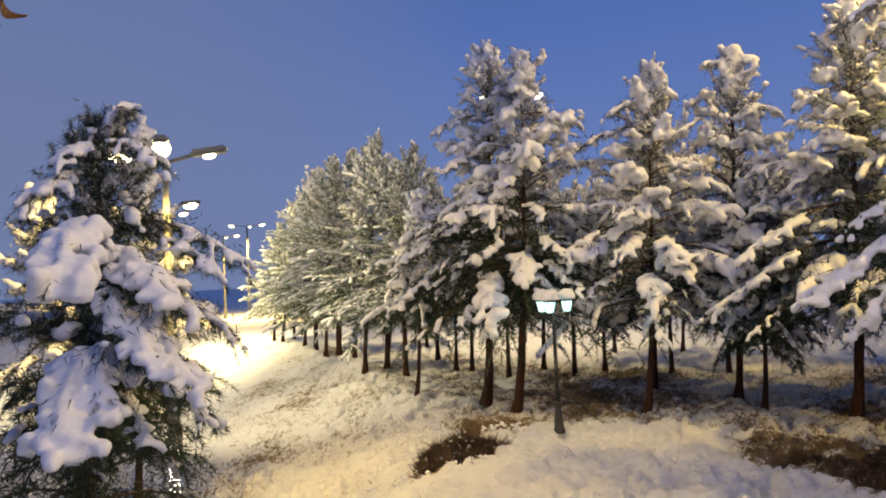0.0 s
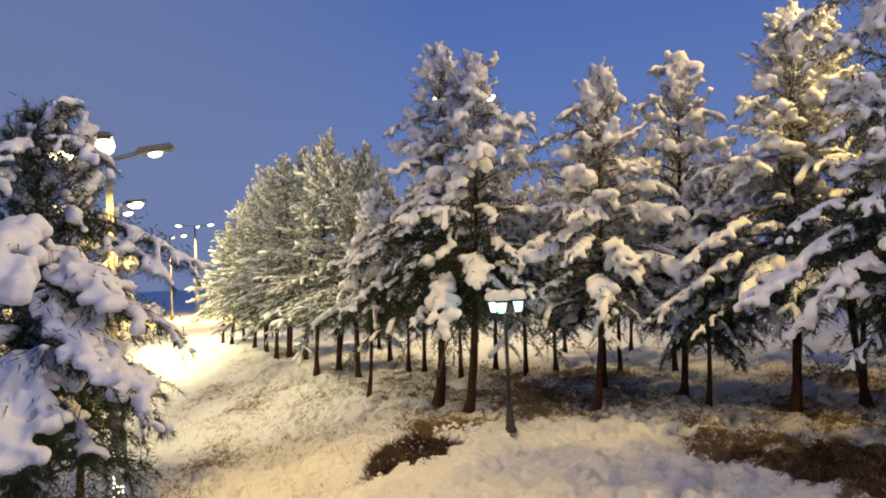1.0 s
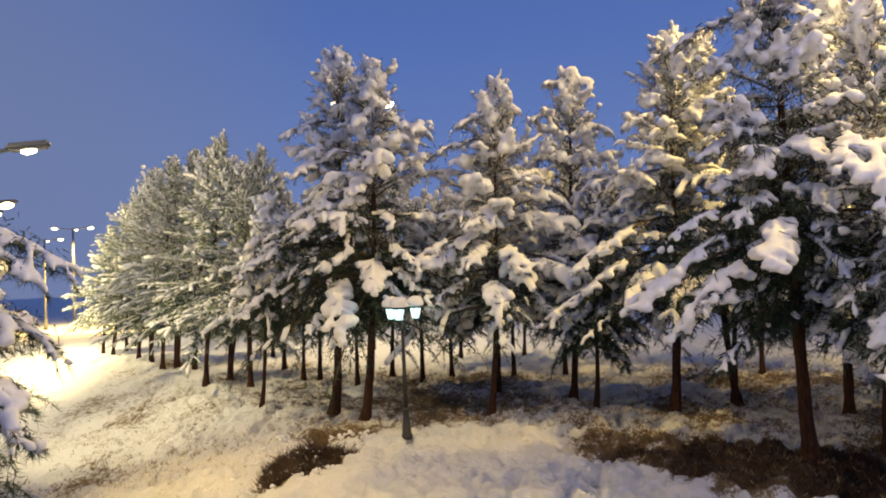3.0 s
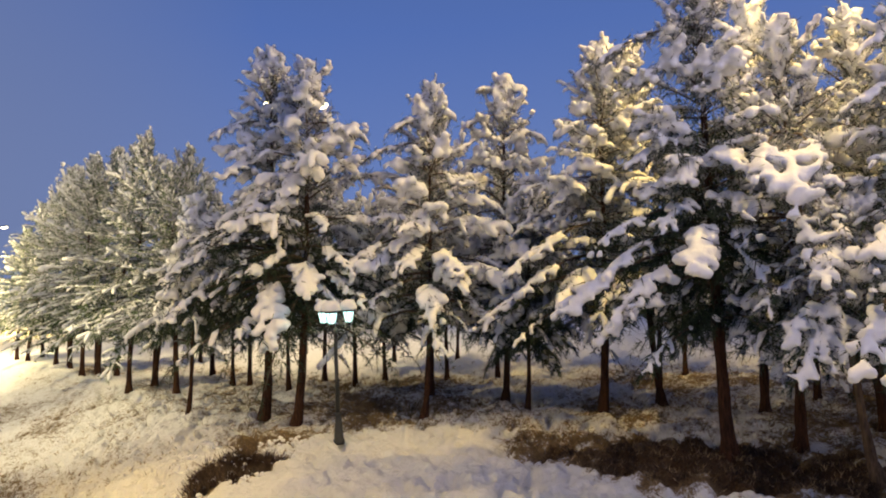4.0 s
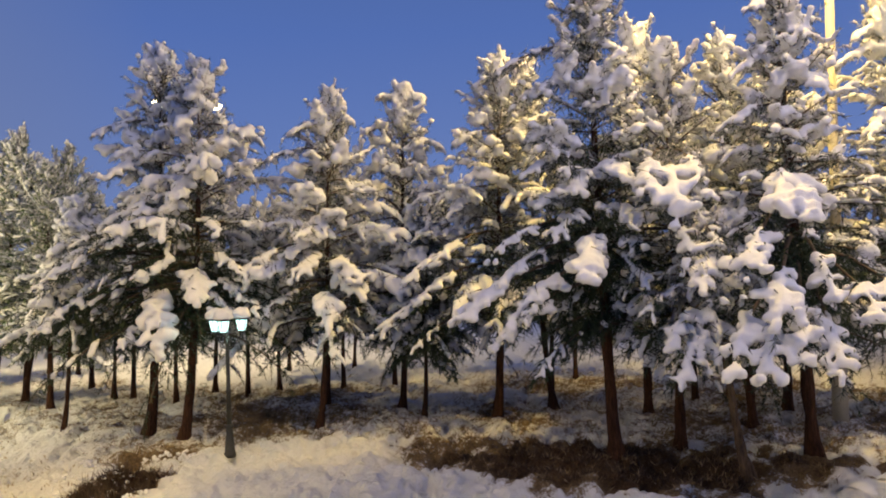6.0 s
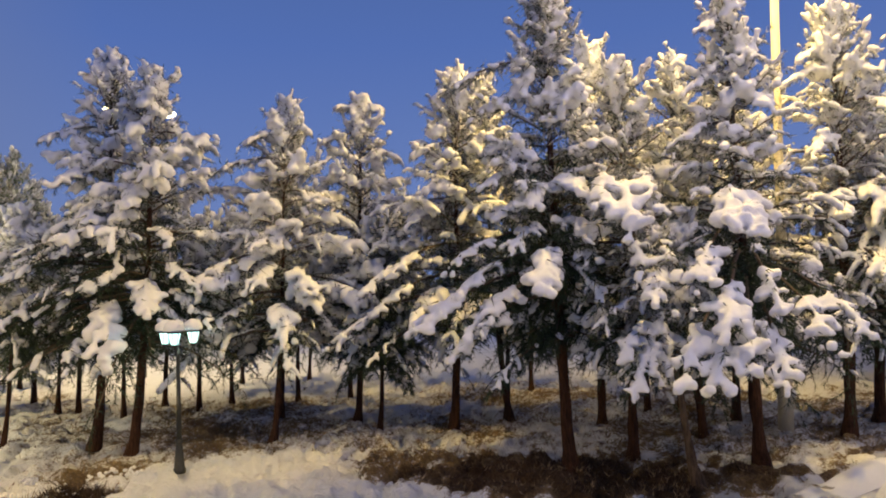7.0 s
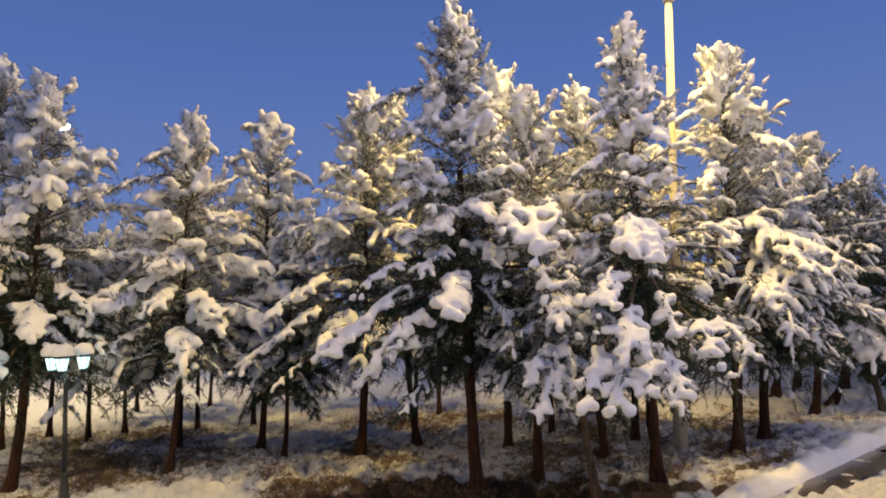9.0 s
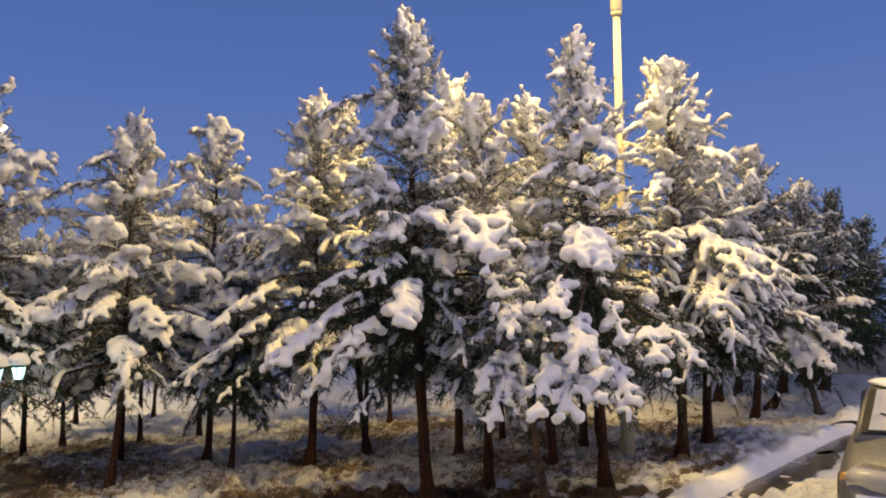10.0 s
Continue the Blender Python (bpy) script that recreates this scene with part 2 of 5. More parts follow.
    TL[arm_of] = rng.uniform(0.12, 0.32, arm_of.sum()) * np.sqrt(LUMP[B[arm_of]] / 0.1)
    fall = rng.uniform(0.1, 0.5, len(B)) * np.where(T[:, 2] > 0.5, 0.0, 1.0) * droop * (1.7 if soft else 1.0)

    def on_twig(i, s):
        p = P0[i] + T[i] * (TL[i] * s)[..., None]
        p[..., 2] -= fall[i] * TL[i] * s ** 2
        return p

    # lumps of snow spread over the fans of the long arms
    spread = np.repeat(np.flatnonzero(arm_of & (st > 1 - (0.4 + 7.0 * LUMP[B]) / L[B])), 3)
    lump_r = LUMP[B[spread]] * rng.uniform(0.5, 0.95, len(spread))
    lump_c = on_twig(spread, rng.uniform(0.1, 1.0, len(spread)))
    lump_c[:, 2] += 0.35 * lump_r
    lump_d = T[spread] * 0.5 + rng.normal(0, 0.2, (len(spread), 3))
    lump_d[:, 2] -= rng.uniform(0.2, 1.0, len(spread))
    lump_d /= np.linalg.norm(lump_d, axis=1, keepdims=True) + 1e-6
    lump_l = lump_r * rng.uniform(1.0, 2.3, len(spread))

    # needles, and a thinner coat of them along the limbs
    n = len(B) * needles
    ni = rng.integers(0, len(B), n)
    ns = rng.uniform(0.0, 1.06, n)
    p = on_twig(ni, ns)
    r3 = rng.normal(0, 1, (n, 3))
    nd = T[ni] * 0.75 + r3 * 0.62
    nd[:, 2] -= 0.4 if soft else 0.22
    nd /= np.linalg.norm(nd, axis=1, keepdims=True)
    m = nb * mass
    mi, ms = rng.choice(nb, m, p=L / L.sum()), rng.uniform(0.06, 0.95, m)
    p = np.concatenate([p, along(mi, ms) + rng.normal(0, 0.09, (m, 3))])
    md = D[mi] * 0.3 + rng.normal(0, 0.8, (m, 3))
    md[:, 2] -= 0.25
    md /= np.linalg.norm(md, axis=1, keepdims=True)
    nd = np.concatenate([nd, md])
    on_arm = np.concatenate([B[ni], mi]) >= nb - len(arms)
    p[on_arm, 2] -= 0.45 * LUMP[np.concatenate([B[ni], mi])[on_arm]]
    nd[on_arm, 2] = -0.25 - 0.8 * np.abs(nd[on_arm, 2])
    nd /= np.linalg.norm(nd, axis=1, keepdims=True)
    nl = rng.uniform(0.085, 0.17, n + m) * (0.7 + 0.3 * bushy)
    nl[n:] *= 1.7 if base[1] > 9 else 0.9
    nl *= 1 - 0.25 * sm(0.6, 0.9, p[:, 2] / H)
    wide = np.full((n + m, 1), width * 0.5)
    wide[n:] *= 2.0
    sv = np.cross(nd, rng.normal(0, 1, (n + m, 3)))
    sv /= np.linalg.norm(sv, axis=1, keepdims=True) + 1e-6
    free = np.ones(n + m, bool)
    for b in range(nb - len(arms), nb):
        own = B[spread] == b
        c, r = (lump_c + lump_d * (0.4 * lump_l)[:, None])[own], lump_r[own]
        if not len(c):
            continue
        near = np.flatnonzero(np.linalg.norm(p - c.mean(0), axis=1) < 1.4)
        q = p[near] + nd[near] * (0.7 * nl[near])[:, None]
        free[near] &= (np.linalg.norm(q[:, None] - c[None], axis=2) - 1.1 * r[None]).min(1) > 0
    p, nd, nl, sv, wide = p[free], nd[free], nl[free], sv[free], wide[free]
    tri = np.stack([p - sv * wide, p + sv * wide, p + nd * nl[:, None]], axis=1)
    me = mesh_of("crown", tri.reshape(-1, 3), np.arange(len(p) * 3).reshape(-1, 3), needle_mat or NEEDLES, False)
    me.materials.append(RIME)
    rimed = rng.random(len(p)) < 0.85 * cover * sm(bald - 0.1, bald + 0.3, p[:, 2] / H)
    me.polygons.foreach_set("material_index", rimed.astype(np.int32))
    tagged(part("crown", me, None, tree), kind="stuff")
    # snow lying along the twigs in rounded fingers, thicker towards their ends
    high = P0[:, 2] / H
    keep = np.flatnonzero((rng.random(len(B)) < cover * (0.35 + 0.75 * st) * (skirt + (1.15 - skirt) * sm(bald - 0.18, bald + 0.12, high))) & ~(arm_of & (LUMP[B] > 0.075)))
    even = (1 - np.cos(np.pi * np.linspace(0, 1, rings))) / 2
    laden = np.maximum(sm(bald - 0.2, bald, high[keep]), arm_of[keep])
    start = np.where((rng.random(len(keep)) < 0.55 * sm(0.62, 0.8, high[keep])), 0.45, -0.12)
    ks = start[:, None] + ((0.72 + 0.52 * laden) * (1 - 0.38 * (start > 0)))[:, None] * even[None]
    kp = on_twig(np.repeat(keep, rings).reshape(-1, rings), ks)
    r0 = LUMP[B[keep]] * rng.uniform(0.6, 1.4, len(keep)) * (0.6 + 0.4 * laden) * np.where(arm_of[keep], 0.55, 1.0)
    r0 = np.minimum(r0, (0.42 if soft else 0.36) * TL[keep] + 0.02)
    r0 = np.maximum(r0, 1.1 * soft)
    prof = np.sqrt(np.maximum(1 - np.abs(2 * even - 1) ** 4, 0.0)) * (0.66 + 0.46 * even)
    prof[0] = prof[-1] = 0.02
    kr = np.maximum(r0[:, None] * prof * (1 + 0.13 * rng.standard_normal((len(keep), rings))), 0.004)
    kp[..., 2] += 0.45 * r0[:, None]
    # a ridge of snow along each branch
    jb = np.flatnonzero(rng.random(nb) < cover * (0.1 + 0.95 * sm(bald - 0.1, bald + 0.2, S[:, 2] / H)) * (np.arange(nb) < nb - len(arms)))
    js = np.tile(0.22 + 0.80 * even, (len(jb), 1))
    jp = along(np.repeat(jb, rings).reshape(-1, rings), js)
    jr = np.maximum(0.72 * LUMP[jb], soft)[:, None] * prof * (1 + 0.2 * rng.standard_normal((len(jb), rings)))
    jp[..., 2] += 0.5 * LUMP[jb][:, None]
    paths, radii = [kp, jp], [kr, np.maximum(jr, 0.004)]

    def pile(b, s, thick, sideways, hang, reach):
        """Lobes of snow slumping off branch b at s: rounded at their ends."""
        q = len(s)
        c = along(np.full(q, b), s)
        ax = D[b] - np.array([0, 0, 2 * SAG[b]]) * s[:, None]
        ax /= np.linalg.norm(ax, axis=1, keepdims=True)
        sv = np.cross(ax, np.array([0, 0, 1.0]))
        sv /= np.linalg.norm(sv, axis=1, keepdims=True) + 1e-6
        dv = ax * rng.uniform(0.1, 0.8, (q, 1)) + sv * (np.where(np.arange(q) % 2, 1.0, -1.0) * sideways)[:, None]
        dv[:, 2] -= hang
        dv /= np.linalg.norm(dv, axis=1, keepdims=True)
        rr = thick * rng.uniform(0.5, 0.95, q)
        p = c[:, None] + dv[:, None] * ((reach * thick)[:, None] * even[None])[..., None]
        p[..., 2] += 0.3 * thick - (reach * thick * 0.25)[:, None] * even[None] ** 2
        paths.append(p)
        radii.append(np.maximum(rr[:, None] * prof, 0.004))

    # fuller clumps on some boughs and along the long arms
    if soft:
        for b in range(branches):
            u = S[b, 2] / H
            if L[b] > 0.6 and rng.random() < heavy * sm(bald - 0.22, bald, u) * sm(0.93, 0.7, u):
                q = rng.integers(4, 9)
                pile(b, rng.uniform(0.55, 1.0, q), LUMP[b] * rng.uniform(1.1, 1.7), rng.uniform(0.2, 0.9, q), rng.uniform(0.1, 1.1, q), rng.uniform(1.0, 2.4, q))
    for k in range(len(arms)):
        b = nb - len(arms) + k
        thick = LUMP[b]
        s0 = max(1 - (0.4 + 7.0 * thick) / L[b], 0.12)
        spine = along(np.full(rings, b), s0 + (1.0 - s0) * even)
        spine[:, 2] += 0.3 * thick
        paths.append(spine[None])
        radii.append(np.maximum(0.62 * thick * prof * (1 + 0.12 * rng.standard_normal(rings)), 0.004)[None])
    if len(spread):
        paths.append(lump_c[:, None] + lump_d[:, None] * (lump_l[:, None] * even[None])[..., None])
        radii.append(np.maximum(lump_r[:, None] * prof, 0.004))
    kp, kr = np.concatenate(paths), np.concatenate(radii)
    v, f, ring = tubes(kp, kr, sides)
    v = v + ring * (kr[:, :, None] * (0.20 * ripple(v, 13.0, seed * 1.7) + 0.10 * ripple(v, 31.0, seed)))[..., None]
    v[..., 2] = np.where(ring[..., 2] < 0, v[..., 2] - ring[..., 2] * kr[:, :, None] * 0.25, v[..., 2])
    cover_ob = part("snow_cover", mesh_of("snow_cover", v.reshape(-1, 3), f, SNOW), None, tree, "fresh snow in rounded clumps")
    tagged(cover_ob, kind="stuff")
    if soft:
        # the lobes grow together into one soft mass
        fuse = cover_ob.modifiers.new("fuse", "REMESH")
        fuse.mode, fuse.voxel_size, fuse.use_smooth_shade = "VOXEL", soft, True
        ease = cover_ob.modifiers.new("ease", "SMOOTH")
        ease.factor, ease.iterations = 0.5, 2
        crumb = cover_ob.modifiers.new("crumb", "DISPLACE")
        crumb.texture, crumb.strength, crumb.mid_level, crumb.texture_coords = CRUMBS, 0.05, 0.45, "LOCAL"
    return tree


# ---- ground sheet ----
def bare_at(x, y):
    """How much dry grass and soil shows through the snow, 0 to 1."""
    d = np.hypot(x, y)
    ridge = np.where(y < 40, 0.3 - 0.0098 * np.maximum(y - 8, 0) ** 2, 0.3 - 0.0098 * 1024 - 0.62 * (y - 40))
    s = ridge - x
    p = np.stack([x, y, 0 * x], -1)
    soft = 0.5 + 0.25 * ripple(p, 0.45, 3.0) + 0.18 * ripple(p, 1.7, 8.0)
    edge = 14.6 + 0.5 * ripple(p, 0.7, 1.0) - 0.10 * np.maximum(x - 3, 0) * (x > 3) - 0.8 * sm(9, 12, x)
    grove = sm(0.0, 1.3, d - edge) * sm(30 + 14 * sm(2.0, -1.0, x), 22 + 11 * sm(2.0, -1.0, x), d) * sm(0.9, -0.4, s) * sm(7.2, 9.0, y)
    b = grove * (0.21 + 0.46 * soft)
    slope = sm(-0.3, 0.8, s) * sm(9, 4, s) * sm(60, 24, y)
    b = np.maximum(b, slope * (0.12 + 0.42 * soft))

    def spot(cx, cy, rx, ry, turn, full):
        c, n = math.cos(turn), math.sin(turn)
        u, w = (x - cx) * c + (y - cy) * n, -(x - cx) * n + (y - cy) * c
        return full * sm(1.25, 0.45, np.hypot(u / rx, w / ry) + 0.16 * ripple(p, 2.1, 5.0) + 0.10 * ripple(p, 5.3, 2.0))

    # the last spot, by the kerb, puts the shade on snow in as soil colour
    for q in ((0.12, 13.3, 0.78, 1.5, -0.4, 1.0), (0.9, 15.6, 1.4, 0.9, 0.1, 0.66), (8.0, 9.9, 3.6, 1.9, -0.82, 0.95), (6.4, 12.6, 1.6, 1.2, -0.5, 0.6), (5.4, 12.0, 0.9, 0.6, 0, 0.66),
              (10.6, 7.9, 2.2, 0.7, -0.3, 0.7), (14.0, 7.9, 2.4, 0.3, 0.1, 0.62)):
        b = np.maximum(b, spot(*q))
    return np.clip(b, 0, 1)


def treads(x, y, cell, depth, seed):
    """Shallow trodden dents of uneven size, strewn over the snow."""
    cx, cy = np.floor(x / cell), np.floor(y / cell)
    dent = np.zeros_like(x)
    for i in (-1, 0, 1):
        for j in (-1, 0, 1):
            u, v = cx + i, cy + j
            h = [np.modf(np.abs(np.sin(u * k1 + v * k2 + seed) * 43758.5453))[0] for k1, k2 in ((12.99, 78.23), (39.35, 11.14), (73.16, 52.24), (26.65, 94.67))]
            ex, ey = x - (u + h[0]) * cell, y - (v + h[1]) * cell
            a = h[2] * 3.14
            f, g = ex * np.cos(a) + ey * np.sin(a), ey * np.cos(a) - ex * np.sin(a)
            r = np.hypot(f, g * 1.6) / (cell * (0.28 + 0.3 * h[3]))
            dent = np.minimum(dent, -depth * (0.4 + h[3]) * sm(1.0, 0.35, r) * (h[2] < 0.8))
    return dent


def relief(x, y, b):
    p = np.stack([x, y, 0 * x], -1)
    d = np.hypot(x, y)
    near = sm(60, 18, d) * sm(3.0, 8.5, d)
    rough = 0.9 + 0.35 * vnoise(x, y, 0.35, 9)
    z = near * (0.045 * vnoise(x, y, 1.1, 1) + rough * (0.05 * vnoise(x, y, 1.7, 2) - 0.34 * np.maximum(vnoise(x * 1.3 + y * 0.3, y * 0.8 - 0.3 * x, 3.0, 3) - 0.1, 0) - 0.16 * np.maximum(vnoise(x, y, 5.5, 7) - 0.2, 0) + 0.05 * vnoise(x, y, 4.2, 8) + 0.03 * vnoise(x, y, 11.0, 4)))
    z += near * b * (0.03 * vnoise(x, y, 7.0, 5) + 0.03 * vnoise(x, y, 15.0, 6)) - 0.05 * b
    z += sm(32, 20, d) * sm(4.0, 8.0, d) * (0.35 + 0.65 * sm(-0.4, 0.3, vnoise(x, y, 0.45, 12))) * (treads(x, y, 0.46, 0.20, 1.0) + treads(x, y, 0.25, 0.14, 5.0))
    kb = kerb_y(x)
    road = sm(9.5, 11.0, x) * sm(0.25, -0.2, y - kb)
    return z * (1 - 0.6 * road) - 0.10 * road


ang = np.concatenate([np.radians(np.linspace(-40, 78, 580)), np.radians(np.linspace(78, 320, 40))[1:-1]])
rad_r = np.concatenate([np.linspace(0.0, 9, 22)[:-1], np.geomspace(9, 27, 190)[:-1], np.geomspace(27, 60, 40)[:-1], np.geomspace(60, 2500, 26)])
A, Rr = np.meshgrid(ang, rad_r, indexing="ij")
gx, gy = 0.3 + np.sin(A) * Rr, np.cos(A) * Rr - 0.4
gb = bare_at(gx, gy)
gz = ground_z(gx, gy) + relief(gx, gy, gb)
na, nr = A.shape
gi, gj = np.meshgrid(np.arange(na), np.arange(nr - 1), indexing="ij")
q0, q1 = gi * nr + gj, ((gi + 1) % na) * nr + gj
gverts = np.stack([gx, gy, gz], -1).reshape(-1, 3)
gfaces = np.stack([q0, q1, q1 + 1, q0 + 1], -1).reshape(-1, 4)

GROUND, gnt, gbs = material("snowy_ground")
attr = gnt.nodes.new("ShaderNodeAttribute")
attr.attribute_name = "bare"
g_fine, g_mid = noisy(gnt, 24.0, 6, 0.7), noisy(gnt, 5.5, 5, 0.65)
g_add = node(gnt, "ShaderNodeMath")
g_add.operation = "ADD"
g_half = node(gnt, "ShaderNodeMath")
g_half.operation = "MULTIPLY_ADD"
g_half.inputs[1].default_value, g_half.inputs[2].default_value = 1.0, -0.5
gnt.links.new(g_fine.outputs[0], g_half.inputs[0])
g_mul = node(gnt, "ShaderNodeMath")
g_mul.operation = "MULTIPLY_ADD"
g_mul.inputs[1].default_value = 0.9
gnt.links.new(g_mid.outputs[0], g_mul.inputs[0])
gnt.links.new(g_half.outputs[0], g_mul.inputs[2])
gnt.links.new(attr.outputs["Fac"], g_add.inputs[0])
gnt.links.new(g_mul.outputs[0], g_add.inputs[1])
g_mask = ramp(gnt, g_add.outputs[0], (0.80, (0, 0, 0)), (1.04, (1, 1, 1)))
g_soil = ramp(gnt, g_fine.outputs[0], (0.25, (0.045, 0.03, 0.018)), (0.5, (0.17, 0.118, 0.062)), (0.75, (0.36, 0.265, 0.15)))
g_snow = ramp(gnt, g_mid.outputs[0], (0.3, (0.76, 0.77, 0.80)), (0.7, (0.85, 0.86, 0.89)))
g_mix = gnt.nodes.new("ShaderNodeMixRGB")
gnt.links.new(g_mask.outputs[0], g_mix.inputs[0])
gnt.links.new(g_snow.outputs[0], g_mix.inputs[1])
# soil turns darker and redder where the bare value is highest
g_barest = ramp(gnt, attr.outputs["Fac"], (0.62, (1, 1, 1)), (0.92, (0.36, 0.29, 0.25)))
g_dark = gnt.nodes.new("ShaderNodeMixRGB")
g_dark.blend_type, g_dark.inputs[0].default_value = "MULTIPLY", 1.0
gnt.links.new(g_soil.outputs[0], g_dark.inputs[1])
gnt.links.new(g_barest.outputs[0], g_dark.inputs[2])
gnt.links.new(g_dark.outputs[0], g_mix.inputs[2])
gnt.links.new(g_mix.outputs[0], gbs.inputs["Base Color"])
gbs.inputs["Roughness"].default_value = 0.8
gbs.inputs["Specular IOR Level"].default_value = 0.2
g_h = node(gnt, "ShaderNodeMath")
g_h.operation = "MULTIPLY_ADD"
g_h.inputs[1].default_value = 0.35
g_dimple = noisy(gnt, 4.2, 3, 0.5)
gnt.links.new(g_fine.outputs[0], g_h.inputs[0])
g_h2 = node(gnt, "ShaderNodeMath")
g_h2.operation = "MULTIPLY_ADD"
g_h2.inputs[1].default_value = 0.8
gnt.links.new(g_mid.outputs[0], g_h2.inputs[0])
gnt.links.new(g_dimple.outputs[0], g_h2.inputs[2])
gnt.links.new(g_h2.outputs[0], g_h.inputs[2])
bumped(gnt, gbs, g_h.outputs[0], 0.85, 0.19)

gme = mesh_of("ground", gverts, gfaces, GROUND)
layer = gme.attributes.new("bare", "FLOAT", "POINT")
layer.data.foreach_set("value", gb.ravel().astype(np.float32))
tagged(new("ground", gme), "snow-covered ground with dry grass showing through", "ground", kind="structure")


def rest(x, y):
    return float(ground_z(x, y))


# ---- the pines ----
pine("pine_tree", (-4.38, 7.86, -1.32), (-3.90, 8.00, 5.25), 1.80, 3, "dark pine with thick snow clumps below the embankment", heavy=0.2, soft=0.036, mass=320, shoots=4, width=0.007, bald=0.6, skirt=0.3, lump=0.07, branches=90, twigs=7, needles=95, crown_from=1.4, trunk=0.12, cover=0.22, group="pines below the bank",
     arms=(((-3.37, 6.13, 3.41), 0.14), ((-2.57, 6.94, 3.03), 0.09), ((-2.71, 6.67, 3.16), 0.10), ((-3.02, 6.53, 2.84), 0.07), ((-2.34, 6.49, 2.29), 0.10), ((-2.64, 6.27, 2.54), 0.10), ((-3.01, 6.10, 2.15), 0.10), ((-3.25, 5.86, 2.00), 0.13), ((-2.27, 7.67, 3.54), 0.06), ((-2.47, 7.50, 3.45), 0.06), ((-2.30, 7.45, 2.76), 0.06), ((-2.45, 7.20, 1.93), 0.06), ((-2.83, 6.62, 1.78), 0.06), ((-4.12, 7.09, 4.26), 0.08), ((-3.50, 7.85, 5.29), 0.06), ((-3.94, 7.30, 4.67), 0.06), ((-3.00, 7.42, 4.61), 0.06),))
pine("pine_tree", (-6.58, 14.58, -1.64), (-6.11, 14.35, 6.64), 1.35, 4, "lamp-lit pine standing beside a street lamp", soft=0.055, lump=0.08, crown_from=2.2, trunk=0.11, group="pines below the bank", branches=72, needles=50)
pine("pine_tree", (-6.44, 13.54, -1.63), (-7.65, 13.13, 5.29), 1.30, 5, "snowy pine with a bare reddish trunk", soft=0.055, lump=0.09, crown_from=2.2, trunk=0.11, group="pines below the bank", branches=58, needles=50)
pine("pine_tree", (0.93, 18.44, 0.00), (1.42, 18.41, 9.28), 2.75, 11, "tall snow-laden pine beside the garden lamp", heavy=0.9, low=1.3, cover=0.8, soft=0.05, taper=0.78, lump=0.078, trunk=0.14, branches=104, crown_from=2.3,
     arms=(((1.00, 15.27, 2.42), 0.19), ((0.33, 15.60, 2.03), 0.08), ((-0.07, 17.60, 6.93), 0.07), ((-1.14, 16.86, 3.53), 0.09), ((-1.08, 16.56, 2.67), 0.10), ((-1.37, 16.64, 2.44), 0.07), ((0.71, 16.18, 4.89), 0.10), ((0.15, 16.60, 5.76), 0.10), ((0.17, 16.40, 4.22), 0.08),))
pine("pine_tree", (1.56, 16.95, 0.00), (2.16, 16.88, 8.55), 2.75, 12, "tall snow-laden pine with a second slim top", heavy=0.9, low=1.3, cover=0.8, soft=0.05, taper=0.78, lump=0.078, trunk=0.13, branches=96, crown_from=2.3,
     arms=(((1.70, 15.10, 3.15), 0.14), ((3.27, 16.07, 6.64), 0.07), ((1.47, 15.73, 5.39), 0.11), ((2.65, 15.37, 3.61), 0.09), ((2.23, 15.64, 4.51), 0.08), ((3.12, 15.39, 2.72), 0.08), ((2.37, 15.32, 2.76), 0.08),))
pine("pine_tree", (4.56, 16.42, 0.00), (5.01, 16.29, 7.82), 2.30, 13, "slender pine with long hanging snow clumps", low=1.35, cover=0.85, heavy=0.85, soft=0.056, bald=0.33, taper=0.7, lump=0.074, trunk=0.1, branches=84, crown_from=2.3,
     arms=(((3.83, 15.12, 3.56), 0.11), ((3.67, 15.37, 3.95), 0.09), ((4.36, 14.67, 2.55), 0.11), ((5.02, 14.67, 3.38), 0.11), ((4.36, 15.39, 4.59), 0.10), ((3.16, 16.30, 6.02), 0.05), ((4.01, 16.31, 6.86), 0.05), ((5.46, 16.10, 7.28), 0.05), ((3.16, 15.58, 2.71), 0.08), ((2.70, 15.67, 3.62), 0.09), ((5.97, 15.92, 5.45), 0.05),))
pine("pine_tree", (7.04, 17.30, 0.00), (7.32, 17.19, 8.57), 2.30, 14, "slender pine with an open snowy top", low=1.35, cover=0.85, heavy=0.85, soft=0.056, bald=0.33, taper=0.7, lump=0.074, trunk=0.12, branches=81, crown_from=2.4,
     arms=(((6.21, 17.21, 7.20), 0.06), ((8.04, 16.44, 6.79), 0.06), ((6.71, 17.35, 8.24), 0.05), ((7.72, 16.92, 8.25), 0.05), ((5.92, 16.47, 3.11), 0.09), ((6.53, 16.02, 3.78), 0.09), ((5.93, 15.83, 2.02), 0.09), ((7.07, 16.12, 4.62), 0.08), ((7.23, 15.39, 2.23), 0.08),))
pine("pine_tree", (7.03, 15.87, 0.00), (7.23, 15.78, 4.95), 1.50, 15, "short pine with bare drooping green boughs", soft=0.055, lump=0.09, trunk=0.075, branches=58, crown_from=1.6, cover=0.45, needles=67,
     arms=(((7.35, 14.89, 1.11), 0.05), ((7.66, 14.73, 1.58), 0.05), ((6.03, 15.04, 1.99), 0.09),))
